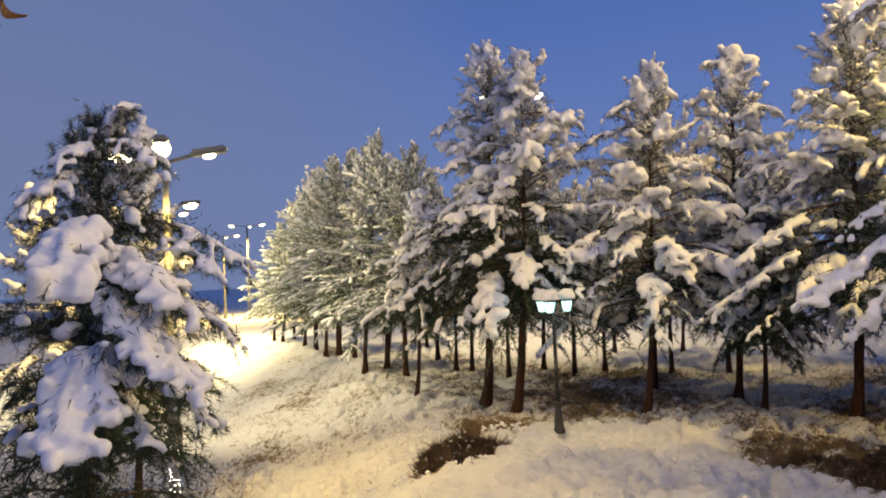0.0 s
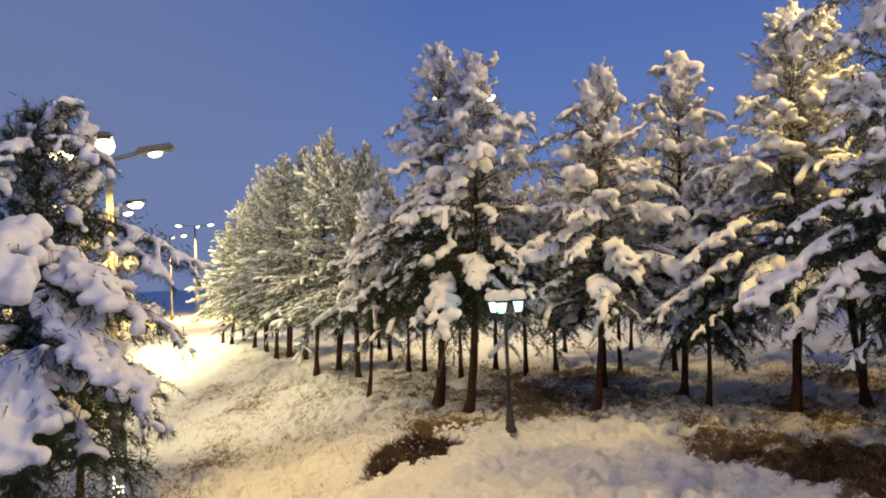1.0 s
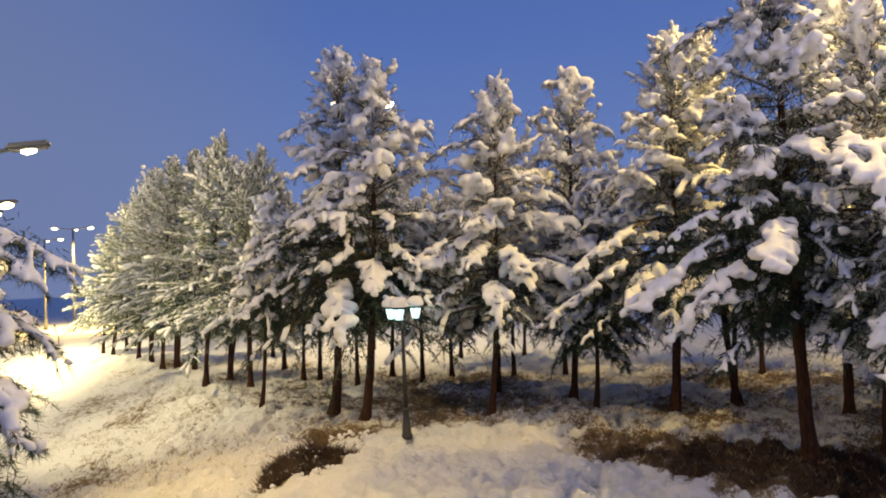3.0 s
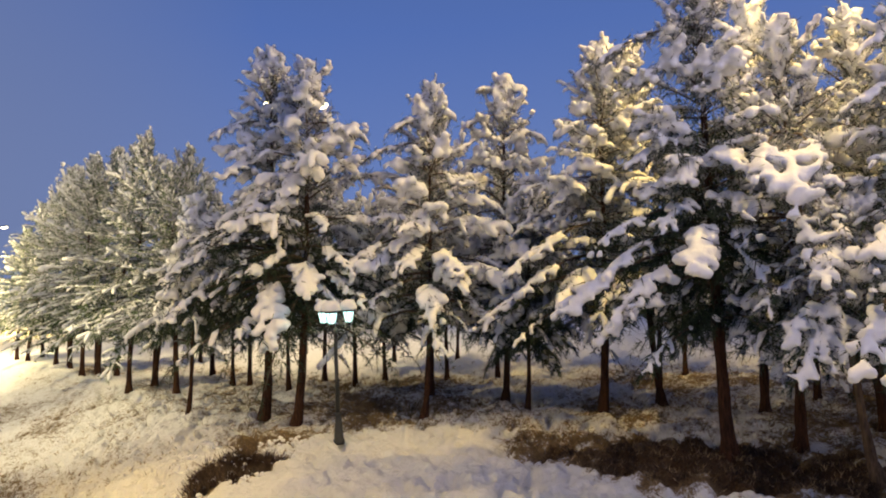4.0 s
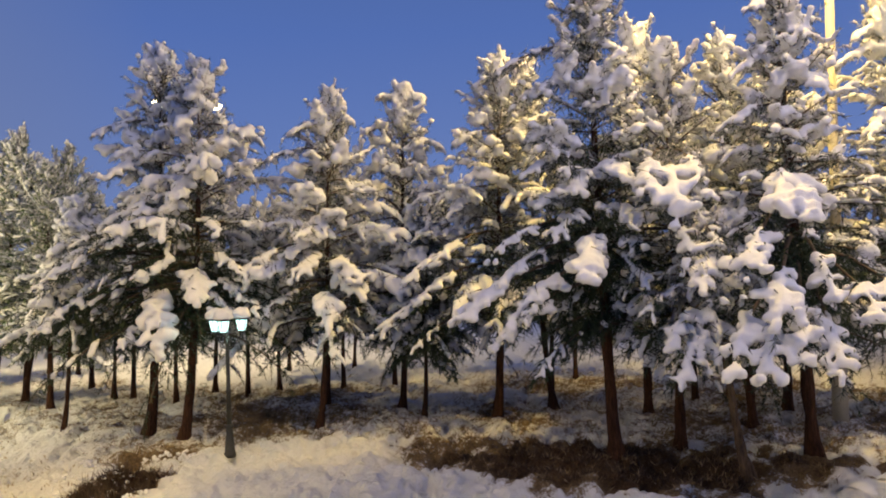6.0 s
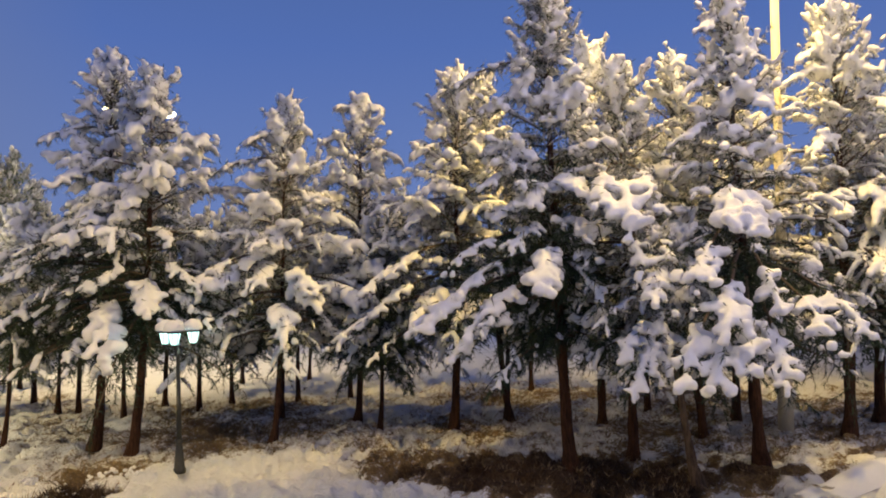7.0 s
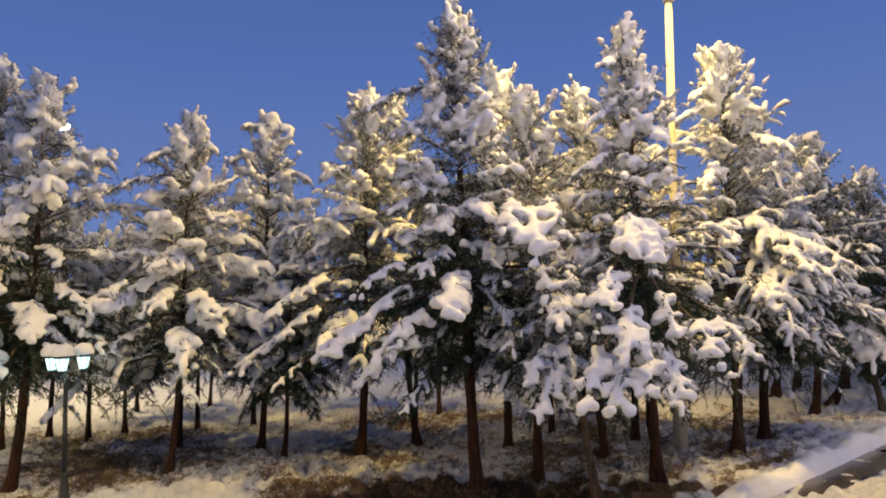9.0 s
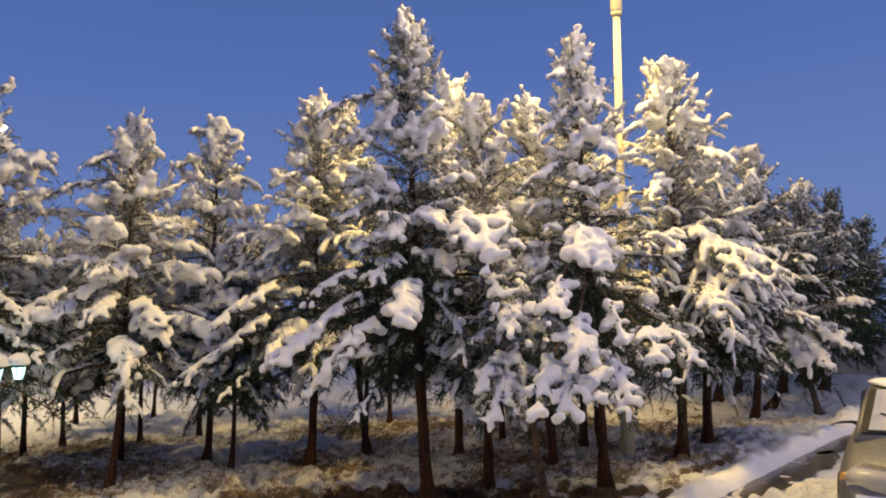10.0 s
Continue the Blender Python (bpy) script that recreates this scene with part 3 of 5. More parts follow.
pine("pine_tree", (8.45, 14.75, 0.00), (8.76, 14.57, 8.62), 2.30, 16, "tall pine bowed under heavy snow clumps on the grove's edge", low=1.3, heavy=0.85, soft=0.056, cover=0.85, droop=0.8, bald=0.33, taper=0.7, lump=0.068, trunk=0.13, branches=102, crown_from=2.4,
     arms=(((7.50, 14.58, 6.47), 0.06), ((8.28, 14.62, 8.00), 0.05), ((9.14, 14.10, 8.37), 0.05), ((7.17, 14.08, 4.88), 0.10), ((6.52, 13.73, 3.67), 0.10), ((6.03, 14.17, 3.33), 0.11), ((5.28, 14.25, 2.20), 0.10), ((6.11, 13.81, 2.84), 0.11), ((9.05, 13.44, 6.28), 0.08), ((7.62, 14.07, 5.59), 0.10),))
pine("pine_tree", (8.26, 10.17, 0.00), (8.15, 10.26, 9.10), 1.95, 17, "tall pine bowed under heavy snow clumps on the grove's edge", heavy=0.6, soft=0.045, cover=0.74, droop=0.75, bald=0.46, taper=0.74, lump=0.068, trunk=0.15, branches=113, crown_from=2.2, needles=52,
     arms=(((5.17, 10.05, 2.63), 0.12), ((5.69, 9.65, 2.31), 0.11), ((5.93, 9.50, 2.69), 0.11), ((6.67, 8.75, 3.31), 0.13), ((5.89, 10.22, 3.62), 0.08), ((5.98, 10.05, 3.23), 0.08), ((6.85, 10.10, 4.50), 0.09), ((6.75, 10.40, 5.08), 0.07), ((6.79, 10.62, 6.43), 0.08), ((6.43, 10.84, 6.93), 0.05), ((7.07, 9.45, 4.65), 0.10), ((6.25, 9.54, 1.66), 0.05), ((7.87, 9.06, 4.87), 0.10), ((8.25, 9.78, 7.37), 0.08), ((6.82, 9.63, 3.93), 0.08),))
pine("pine_tree", (11.46, 12.90, 0.00), (11.56, 12.82, 9.16), 2.40, 18, "yellow-lit snowy pine in the second row", soft=0.062, taper=0.62, bald=0.3, lump=0.068, trunk=0.12, crown_from=2.0, branches=80)
pine("pine_tree", (9.86, 10.25, 0.00), (9.92, 10.19, 7.36), 2.30, 19, "snowy pine in the second row of the grove", heavy=0.6, soft=0.056, taper=0.62, bald=0.3, lump=0.068, trunk=0.12, crown_from=2.0, branches=80,
     arms=(((7.56, 7.71, 4.24), 0.14), ((7.38, 8.15, 4.54), 0.10), ((8.19, 7.79, 4.58), 0.09), ((7.82, 7.73, 3.43), 0.09), ((8.17, 7.37, 3.40), 0.08),))
pine("pine_tree", (9.23, 8.13, 0.00), (8.97, 8.42, 3.95), 1.70, 20, "thin leaning pine with a crooked grey trunk", soft=0.045, lump=0.068, trunk=0.095, crown_from=2.2, branches=49, bark=BARK_PALE, cover=0.7,
     arms=(((7.67, 7.32, 3.03), 0.09), ((7.44, 8.37, 2.60), 0.05), ((7.29, 7.42, 1.83), 0.09), ((7.29, 7.70, 2.19), 0.08),))
pine("pine_tree", (10.95, 8.23, 0.00), (10.86, 8.35, 8.65), 2.00, 21, "tall pine bowed under heavy snow clumps on the grove's edge", heavy=0.6, soft=0.045, cover=0.74, droop=0.75, bald=0.46, taper=0.7, lump=0.068, trunk=0.15, branches=102, crown_from=2.2,
     arms=(((7.28, 6.56, 2.00), 0.10), ((7.37, 6.15, 1.87), 0.11), ((7.65, 6.13, 2.56), 0.11), ((7.73, 6.66, 3.18), 0.11), ((8.13, 5.65, 1.97), 0.10), ((7.90, 5.97, 2.16), 0.09), ((9.39, 5.33, 2.50), 0.08), ((8.83, 5.49, 2.41), 0.09), ((8.76, 6.49, 3.92), 0.12), ((8.64, 6.81, 4.12), 0.12), ((9.28, 8.23, 5.59), 0.08), ((10.34, 7.20, 6.13), 0.07), ((10.58, 7.55, 7.09), 0.05), ((10.22, 8.35, 7.79), 0.05), ((9.82, 8.37, 6.63), 0.06), ((8.67, 6.10, 2.82), 0.09),))
pine("pine_tree", (14.80, 8.95, 0.00), (14.92, 8.75, 8.99), 2.60, 22, "broad yellow-lit pine by the street lamp", low=1.25, heavy=0.6, soft=0.05, taper=0.62, bald=0.34, cover=0.85, lump=0.06, trunk=0.15, branches=116, twigs=8, crown_from=2.2, bushy=1.1,
     arms=(((14.35, 7.08, 6.40), 0.07), ((14.47, 7.72, 7.38), 0.06), ((14.14, 9.07, 7.99), 0.05), ((13.05, 7.79, 4.47), 0.10), ((13.36, 8.43, 5.79), 0.09), ((13.26, 7.02, 3.16), 0.08), ((13.55, 6.43, 3.80), 0.09), ((14.04, 6.32, 3.69), 0.07), ((13.82, 9.20, 7.43), 0.06), ((14.35, 6.11, 3.90), 0.08),))
pine("pine_tree", (16.46, 9.24, 0.00), (16.59, 9.02, 7.77), 2.40, 23, "lamp-lit pine in the second row", low=1.25, cover=0.8, soft=0.055, taper=0.62, bald=0.34, lump=0.055, trunk=0.14, branches=93, crown_from=2.0)
pine("pine_tree", (9.19, 16.05, 0.00), (9.56, 15.84, 9.16), 0.90, 24, "slim pine top lit yellow from behind", soft=0.055, lump=0.09, trunk=0.09, crown_from=3.5, branches=30)
pine("pine_tree", (10.27, 14.97, 0.00), (9.88, 15.24, 8.82), 2.00, 25, "yellow-lit pine behind the front row", soft=0.062, taper=0.62, bald=0.3, lump=0.068, trunk=0.11, crown_from=2.2, branches=65)
pine("pine_tree", (12.27, 10.61, 0.00), (12.13, 10.76, 8.15), 2.20, 26, "yellow-lit pine in the second row", soft=0.062, taper=0.62, bald=0.3, lump=0.068, trunk=0.12, crown_from=2.2, branches=72)
pine("pine_tree", (14.09, 11.23, 0.00), (14.21, 11.08, 7.62), 2.30, 27, "yellow-lit pine behind the front row", soft=0.062, taper=0.62, bald=0.3, lump=0.068, trunk=0.12, crown_from=2.2, branches=72)
pine("pine_tree", (21.10, 10.25, 0.00), (21.32, 9.79, 8.07), 2.60, 28, "dim snow-dusted pine at the grove's far side", soft=0.055, lump=0.05, trunk=0.14, branches=81, crown_from=2.0, width=0.022, needles=50)
pine("pine_tree", (22.89, 10.64, 0.00), (23.49, 9.23, 7.07), 2.50, 29, "dim pine at the grove's far side", soft=0.055, lump=0.04, trunk=0.16, branches=75, crown_from=2.0, width=0.025, needles=50)
pine("pine_tree", (22.08, 8.77, 0.00), (21.88, 9.26, 2.89), 1.50, 30, "leaning pale-trunked pine by the kerb", soft=0.055, bend=1.0, lump=0.09, trunk=0.12, crown_from=2.0, branches=49, bark=BARK_PALE, needles=50,
     arms=(((21.21, 7.52, 2.08), 0.10), ((21.03, 8.01, 1.62), 0.10), ((21.35, 7.11, 3.31), 0.10),))
pine("pine_tree", (28.42, 11.11, 0.00), (28.73, 10.30, 7.28), 2.60, 31, "dark pine beyond the grove", lump=0.02, trunk=0.2, branches=72, crown_from=2.0, width=0.03, needles=50, cover=0.5)
pine("pine_tree", (30.50, 12.61, 0.00), (31.42, 10.09, 6.32), 2.40, 32, "dark pine beyond the grove", lump=0.02, trunk=0.2, branches=72, crown_from=2.0, width=0.03, needles=50, cover=0.5)
pine("pine_tree", (23.76, 12.82, 0.00), (23.92, 12.53, 6.18), 2.40, 130, "dark pine beyond the grove", lump=0.02, trunk=0.17, branches=40, twigs=5, crown_from=1.8, width=0.035, needles=30, cover=0.4, rings=5, sides=5, mass=110, taper=0.6, low=1.3)
pine("pine_tree", (25.84, 13.15, 0.00), (26.02, 12.80, 6.78), 2.40, 131, "dark pine beyond the grove", lump=0.02, trunk=0.17, branches=40, twigs=5, crown_from=1.8, width=0.035, needles=30, cover=0.4, rings=5, sides=5, mass=110, taper=0.6, low=1.3)
pine("pine_tree", (27.43, 12.16, 0.00), (27.64, 11.65, 7.18), 2.40, 132, "dark pine beyond the grove", lump=0.02, trunk=0.17, branches=40, twigs=5, crown_from=1.8, width=0.035, needles=30, cover=0.4, rings=5, sides=5, mass=110, taper=0.6, low=1.3)
pine("pine_tree", (31.34, 13.17, 0.00), (31.74, 12.20, 6.11), 2.40, 133, "dark pine beyond the grove", lump=0.02, trunk=0.17, branches=40, twigs=5, crown_from=1.8, width=0.035, needles=30, cover=0.4, rings=5, sides=5, mass=110, taper=0.6, low=1.3)
pine("pine_tree", (32.52, 15.44, 0.00), (32.85, 14.73, 8.33), 2.40, 134, "dark pine beyond the grove", lump=0.02, trunk=0.17, branches=40, twigs=5, crown_from=1.8, width=0.035, needles=30, cover=0.4, rings=5, sides=5, mass=110, taper=0.6, low=1.3)
pine("pine_tree", (-10.19, 41.47, 0.00), (-9.58, 41.61, 6.76), 2.00, 40, "green pine dusted with snow and lit by road lamps", lump=0.04, cover=0.85, trunk=0.11, crown_from=1.9, branches=72, twigs=7, needles=34, width=0.026, needle_mat=LAMPLIT_NEEDLES, rings=5, sides=5, mass=70, bushy=1.0, droop=0.6, low=1.25, bend=1.2, bald=0.1, skirt=0.8, shoots=3)
pine("pine_tree", (-9.12, 42.04, 0.00), (-8.87, 42.10, 8.07), 2.60, 41, "green pine dusted with snow and lit by road lamps", lump=0.04, cover=0.85, trunk=0.11, crown_from=1.9, branches=72, twigs=7, needles=34, width=0.026, needle_mat=LAMPLIT_NEEDLES, rings=5, sides=5, mass=70, bushy=1.0, droop=0.6, low=1.25, bend=1.2, bald=0.1, skirt=0.8, shoots=3)
pine("pine_tree", (-9.43, 40.33, 0.00), (-7.71, 40.70, 8.93), 2.40, 42, "green pine dusted with snow and lit by road lamps", lump=0.04, cover=0.85, trunk=0.11, crown_from=1.9, branches=72, twigs=7, needles=34, width=0.026, needle_mat=LAMPLIT_NEEDLES, rings=5, sides=5, mass=70, bushy=1.0, droop=0.6, low=1.25, bend=1.2, bald=0.1, skirt=0.8, shoots=3)
pine("pine_tree", (-7.48, 37.05, 0.00), (-6.56, 37.23, 9.33), 2.40, 43, "green pine dusted with snow and lit by road lamps", lump=0.04, cover=0.85, trunk=0.11, crown_from=1.9, branches=72, twigs=7, needles=34, width=0.026, needle_mat=LAMPLIT_NEEDLES, rings=5, sides=5, mass=70, bushy=1.0, droop=0.6, low=1.25, bend=1.2, bald=0.1, skirt=0.8, shoots=3)
pine("pine_tree", (-5.49, 31.79, -0.05), (-4.82, 31.90, 9.01), 2.30, 44, "green pine dusted with snow and lit by road lamps", lump=0.04, cover=0.85, trunk=0.11, crown_from=1.9, branches=72, twigs=7, needles=34, width=0.026, needle_mat=LAMPLIT_NEEDLES, rings=5, sides=5, mass=70, bushy=1.0, droop=0.6, low=1.25, bend=1.2, bald=0.1, skirt=0.8, shoots=3)
pine("pine_tree", (-6.54, 35.14, 0.00), (-5.93, 35.24, 8.99), 2.20, 45, "green pine dusted with snow and lit by road lamps", lump=0.04, cover=0.85, trunk=0.11, crown_from=1.9, branches=72, twigs=7, needles=34, width=0.026, needle_mat=LAMPLIT_NEEDLES, rings=5, sides=5, mass=70, bushy=1.0, droop=0.6, low=1.25, bend=1.2, bald=0.1, skirt=0.8, shoots=3)
pine("pine_tree", (-4.87, 31.59, 0.00), (-3.88, 31.72, 9.33), 2.20, 46, "green pine dusted with snow and lit by road lamps", lump=0.04, cover=0.85, trunk=0.11, crown_from=1.9, branches=72, twigs=7, needles=34, width=0.026, needle_mat=LAMPLIT_NEEDLES, rings=5, sides=5, mass=70, bushy=1.0, droop=0.6, low=1.25, bend=1.2, bald=0.1, skirt=0.8, shoots=3)
pine("pine_tree", (-3.08, 26.00, -0.03), (-2.22, 26.09, 8.71), 2.30, 47, "green pine dusted with snow and lit by road lamps", lump=0.04, cover=0.85, trunk=0.11, crown_from=1.9, branches=72, twigs=7, needles=34, width=0.026, needle_mat=LAMPLIT_NEEDLES, rings=5, sides=5, mass=70, bushy=1.0, droop=0.6, low=1.25, bend=1.2, bald=0.1, skirt=0.8, shoots=3)
pine("pine_tree", (-4.00, 30.32, 0.00), (-3.10, 30.42, 9.22), 2.20, 48, "green pine dusted with snow and lit by road lamps", lump=0.04, cover=0.85, trunk=0.11, crown_from=1.9, branches=72, twigs=7, needles=34, width=0.026, needle_mat=LAMPLIT_NEEDLES, rings=5, sides=5, mass=70, bushy=1.0, droop=0.6, low=1.25, bend=1.2, bald=0.1, skirt=0.8, shoots=3)
pine("pine_tree", (-2.28, 26.24, 0.00), (-0.80, 26.33, 8.26), 2.20, 49, "green pine dusted with snow and lit by road lamps", lump=0.04, cover=0.85, trunk=0.11, crown_from=1.9, branches=72, twigs=7, needles=34, width=0.026, needle_mat=LAMPLIT_NEEDLES, rings=5, sides=5, mass=70, bushy=1.0, droop=0.6, low=1.25, bend=1.2, bald=0.1, skirt=0.8, shoots=3)
pine("pine_tree", (-1.45, 24.12, 0.00), (-1.41, 24.12, 7.24), 2.10, 50, "green pine dusted with snow and lit by road lamps", lump=0.04, cover=0.85, trunk=0.11, crown_from=1.9, branches=72, twigs=7, needles=34, width=0.026, needle_mat=LAMPLIT_NEEDLES, rings=5, sides=5, mass=70, bushy=1.0, droop=0.6, low=1.25, bend=1.2, bald=0.1, skirt=0.8, shoots=3)
pine("pine_tree", (-0.40, 28.26, 0.00), (-0.40, 28.26, 7.64), 2.00, 51, "green pine dusted with snow and lit by road lamps", lump=0.04, cover=0.85, trunk=0.11, crown_from=1.9, branches=72, twigs=7, needles=34, width=0.026, needle_mat=LAMPLIT_NEEDLES, rings=5, sides=5, mass=70, bushy=1.0, droop=0.6, low=1.25, bend=1.2, bald=0.1, skirt=0.8, shoots=3)
pine("pine_tree", (-0.93, 19.76, 0.00), (-0.60, 19.77, 5.60), 1.50, 60, "small snowy pine with a thin trunk at the bank's edge", soft=0.05, lump=0.085, trunk=0.075, crown_from=2.3, branches=67,
     arms=(((-1.28, 18.56, 3.45), 0.08), ((-2.27, 18.86, 2.13), 0.08),))
pine("pine_tree", (-0.99, 34.17, 0.00), (-0.59, 34.17, 5.97), 2.30, 80, "snowy pine deep in the grove", lump=0.08, trunk=0.095, crown_from=2.12, branches=40, twigs=5, needles=30, width=0.026, rings=5, sides=5, mass=80, low=1.3, bend=1.2, bald=0.35, taper=0.5, droop=0.7)
pine("pine_tree", (-0.40, 28.20, 0.00), (-0.46, 28.20, 5.91), 2.30, 81, "snowy pine deep in the grove", lump=0.08, trunk=0.094, crown_from=2.39, branches=40, twigs=5, needles=30, width=0.026, rings=5, sides=5, mass=80, low=1.3, bend=1.2, bald=0.35, taper=0.5, droop=0.7)
pine("pine_tree", (0.28, 25.22, 0.00), (0.49, 25.22, 5.62), 2.30, 82, "snowy pine deep in the grove", lump=0.08, trunk=0.088, crown_from=2.34, branches=40, twigs=5, needles=30, width=0.026, rings=5, sides=5, mass=80, low=1.3, bend=1.2, bald=0.35, taper=0.5, droop=0.7)
pine("pine_tree", (0.84, 24.81, 0.00), (1.04, 24.80, 5.57), 2.30, 83, "snowy pine deep in the grove", lump=0.08, trunk=0.091, crown_from=2.16, branches=40, twigs=5, needles=30, width=0.026, rings=5, sides=5, mass=80, low=1.3, bend=1.2, bald=0.35, taper=0.5, droop=0.7)
pine("pine_tree", (1.93, 22.64, 0.00), (2.10, 22.62, 6.61), 2.30, 84, "snowy pine deep in the grove", lump=0.08, trunk=0.089, crown_from=2.39, branches=40, twigs=5, needles=30, width=0.026, rings=5, sides=5, mass=80, low=1.3, bend=1.2, bald=0.35, taper=0.5, droop=0.7)
pine("pine_tree", (3.33, 24.56, 0.00), (3.76, 24.49, 6.51), 2.30, 85, "snowy pine deep in the grove", lump=0.08, trunk=0.095, crown_from=2.32, branches=40, twigs=5, needles=30, width=0.026, rings=5, sides=5, mass=80, low=1.3, bend=1.2, bald=0.35, taper=0.5, droop=0.7)
pine("pine_tree", (4.07, 22.78, 0.00), (4.23, 22.75, 5.35), 2.30, 86, "snowy pine deep in the grove", lump=0.08, trunk=0.088, crown_from=2.11, branches=40, twigs=5, needles=30, width=0.026, rings=5, sides=5, mass=80, low=1.3, bend=1.2, bald=0.35, taper=0.5, droop=0.7)
pine("pine_tree", (5.22, 23.49, 0.00), (5.20, 23.49, 5.56), 2.30, 87, "snowy pine deep in the grove", lump=0.08, trunk=0.09, crown_from=2.23, branches=40, twigs=5, needles=30, width=0.026, rings=5, sides=5, mass=80, low=1.3, bend=1.2, bald=0.35, taper=0.5, droop=0.7)
pine("pine_tree", (6.61, 27.87, 0.00), (6.75, 27.83, 5.81), 2.30, 88, "snowy pine deep in the grove", lump=0.08, trunk=0.095, crown_from=2.31, branches=40, twigs=5, needles=30, width=0.026, rings=5, sides=5, mass=80, low=1.3, bend=1.2, bald=0.35, taper=0.5, droop=0.7)
pine("pine_tree", (5.54, 18.97, 0.00), (5.84, 18.88, 7.37), 2.30, 89, "snowy pine deep in the grove", lump=0.08, trunk=0.088, crown_from=2.11, branches=40, twigs=5, needles=30, width=0.026, rings=5, sides=5, mass=80, low=1.3, bend=1.2, bald=0.35, taper=0.5, droop=0.7)
pine("pine_tree", (6.92, 21.91, 0.00), (7.10, 21.86, 6.54), 2.30, 90, "snowy pine deep in the grove", lump=0.08, trunk=0.087, crown_from=2.3, branches=40, twigs=5, needles=30, width=0.026, rings=5, sides=5, mass=80, low=1.3, bend=1.2, bald=0.35, taper=0.5, droop=0.7)
pine("pine_tree", (9.03, 27.05, 0.00), (9.53, 26.88, 6.15), 2.30, 91, "snowy pine deep in the grove", lump=0.08, trunk=0.092, crown_from=2.17, branches=40, twigs=5, needles=30, width=0.026, rings=5, sides=5, mass=80, low=1.3, bend=1.2, bald=0.35, taper=0.5, droop=0.7)
pine("pine_tree", (8.53, 21.49, 0.00), (8.97, 21.31, 6.85), 2.30, 92, "snowy pine deep in the grove", lump=0.08, trunk=0.094, crown_from=2.39, branches=40, twigs=5, needles=30, width=0.026, rings=5, sides=5, mass=80, low=1.3, bend=1.2, bald=0.35, taper=0.5, droop=0.7)
pine("pine_tree", (10.33, 15.20, 0.00), (10.71, 14.94, 6.41), 2.30, 93, "snowy pine deep in the grove", lump=0.08, trunk=0.093, crown_from=2.42, branches=40, twigs=5, needles=30, width=0.026, rings=5, sides=5, mass=80, low=1.3, bend=1.2, bald=0.35, taper=0.5, droop=0.7)
pine("pine_tree", (13.54, 18.49, 0.00), (13.77, 18.32, 6.61), 2.30, 94, "snowy pine deep in the grove", lump=0.08, trunk=0.096, crown_from=2.48, branches=40, twigs=5, needles=30, width=0.026, rings=5, sides=5, mass=80, low=1.3, bend=1.2, bald=0.35, taper=0.5, droop=0.7)
pine("pine_tree", (13.68, 13.62, 0.00), (13.86, 13.43, 6.48), 2.30, 95, "snowy pine deep in the grove", lump=0.08, trunk=0.093, crown_from=2.39, branches=40, twigs=5, needles=30, width=0.026, rings=5, sides=5, mass=80, low=1.3, bend=1.2, bald=0.35, taper=0.5, droop=0.7)
pine("pine_tree", (12.48, 10.82, 0.00), (12.69, 10.58, 5.72), 2.30, 96, "snowy pine deep in the grove", lump=0.08, trunk=0.091, crown_from=2.3, branches=40, twigs=5, needles=30, width=0.026, rings=5, sides=5, mass=80, low=1.3, bend=1.2, bald=0.35, taper=0.5, droop=0.7)
pine("pine_tree", (14.91, 13.60, 0.00), (15.25, 13.22, 6.63), 2.30, 97, "snowy pine deep in the grove", lump=0.08, trunk=0.091, crown_from=2.43, branches=40, twigs=5, needles=30, width=0.026, rings=5, sides=5, mass=80, low=1.3, bend=1.2, bald=0.35, taper=0.5, droop=0.7)
pine("pine_tree", (16.46, 9.25, 0.00), (16.65, 8.90, 6.58), 2.30, 98, "snowy pine deep in the grove", lump=0.08, trunk=0.095, crown_from=2.46, branches=40, twigs=5, needles=30, width=0.026, rings=5, sides=5, mass=80, low=1.3, bend=1.2, bald=0.35, taper=0.5, droop=0.7)
pine("pine_tree", (11.47, 23.85, 0.00), (11.73, 23.72, 6.86), 2.30, 99, "snowy pine deep in the grove", lump=0.08, trunk=0.091, crown_from=2.47, branches=40, twigs=5, needles=30, width=0.026, rings=5, sides=5, mass=80, low=1.3, bend=1.2, bald=0.35, taper=0.5, droop=0.7)
pine("pine_tree", (-5.11, 32.76, 0.00), (-4.86, 32.80, 8.77), 2.30, 100, "snowy pine deep in the grove", lump=0.08, trunk=0.09, crown_from=2.19, branches=40, twigs=5, needles=30, width=0.026, rings=5, sides=5, mass=80, low=1.3, bend=1.2, bald=0.35, taper=0.5, droop=0.7)
pine("pine_tree", (-6.80, 36.33, 0.00), (-6.77, 36.34, 8.57), 2.30, 101, "snowy pine deep in the grove", lump=0.08, trunk=0.093, crown_from=2.17, branches=40, twigs=5, needles=30, width=0.026, rings=5, sides=5, mass=80, low=1.3, bend=1.2, bald=0.35, taper=0.5, droop=0.7)
pine("pine_tree", (-2.30, 26.32, 0.00), (-1.97, 26.35, 7.71), 2.30, 102, "snowy pine deep in the grove", lump=0.08, trunk=0.088, crown_from=2.46, branches=40, twigs=5, needles=30, width=0.026, rings=5, sides=5, mass=80, low=1.3, bend=1.2, bald=0.35, taper=0.5, droop=0.7)



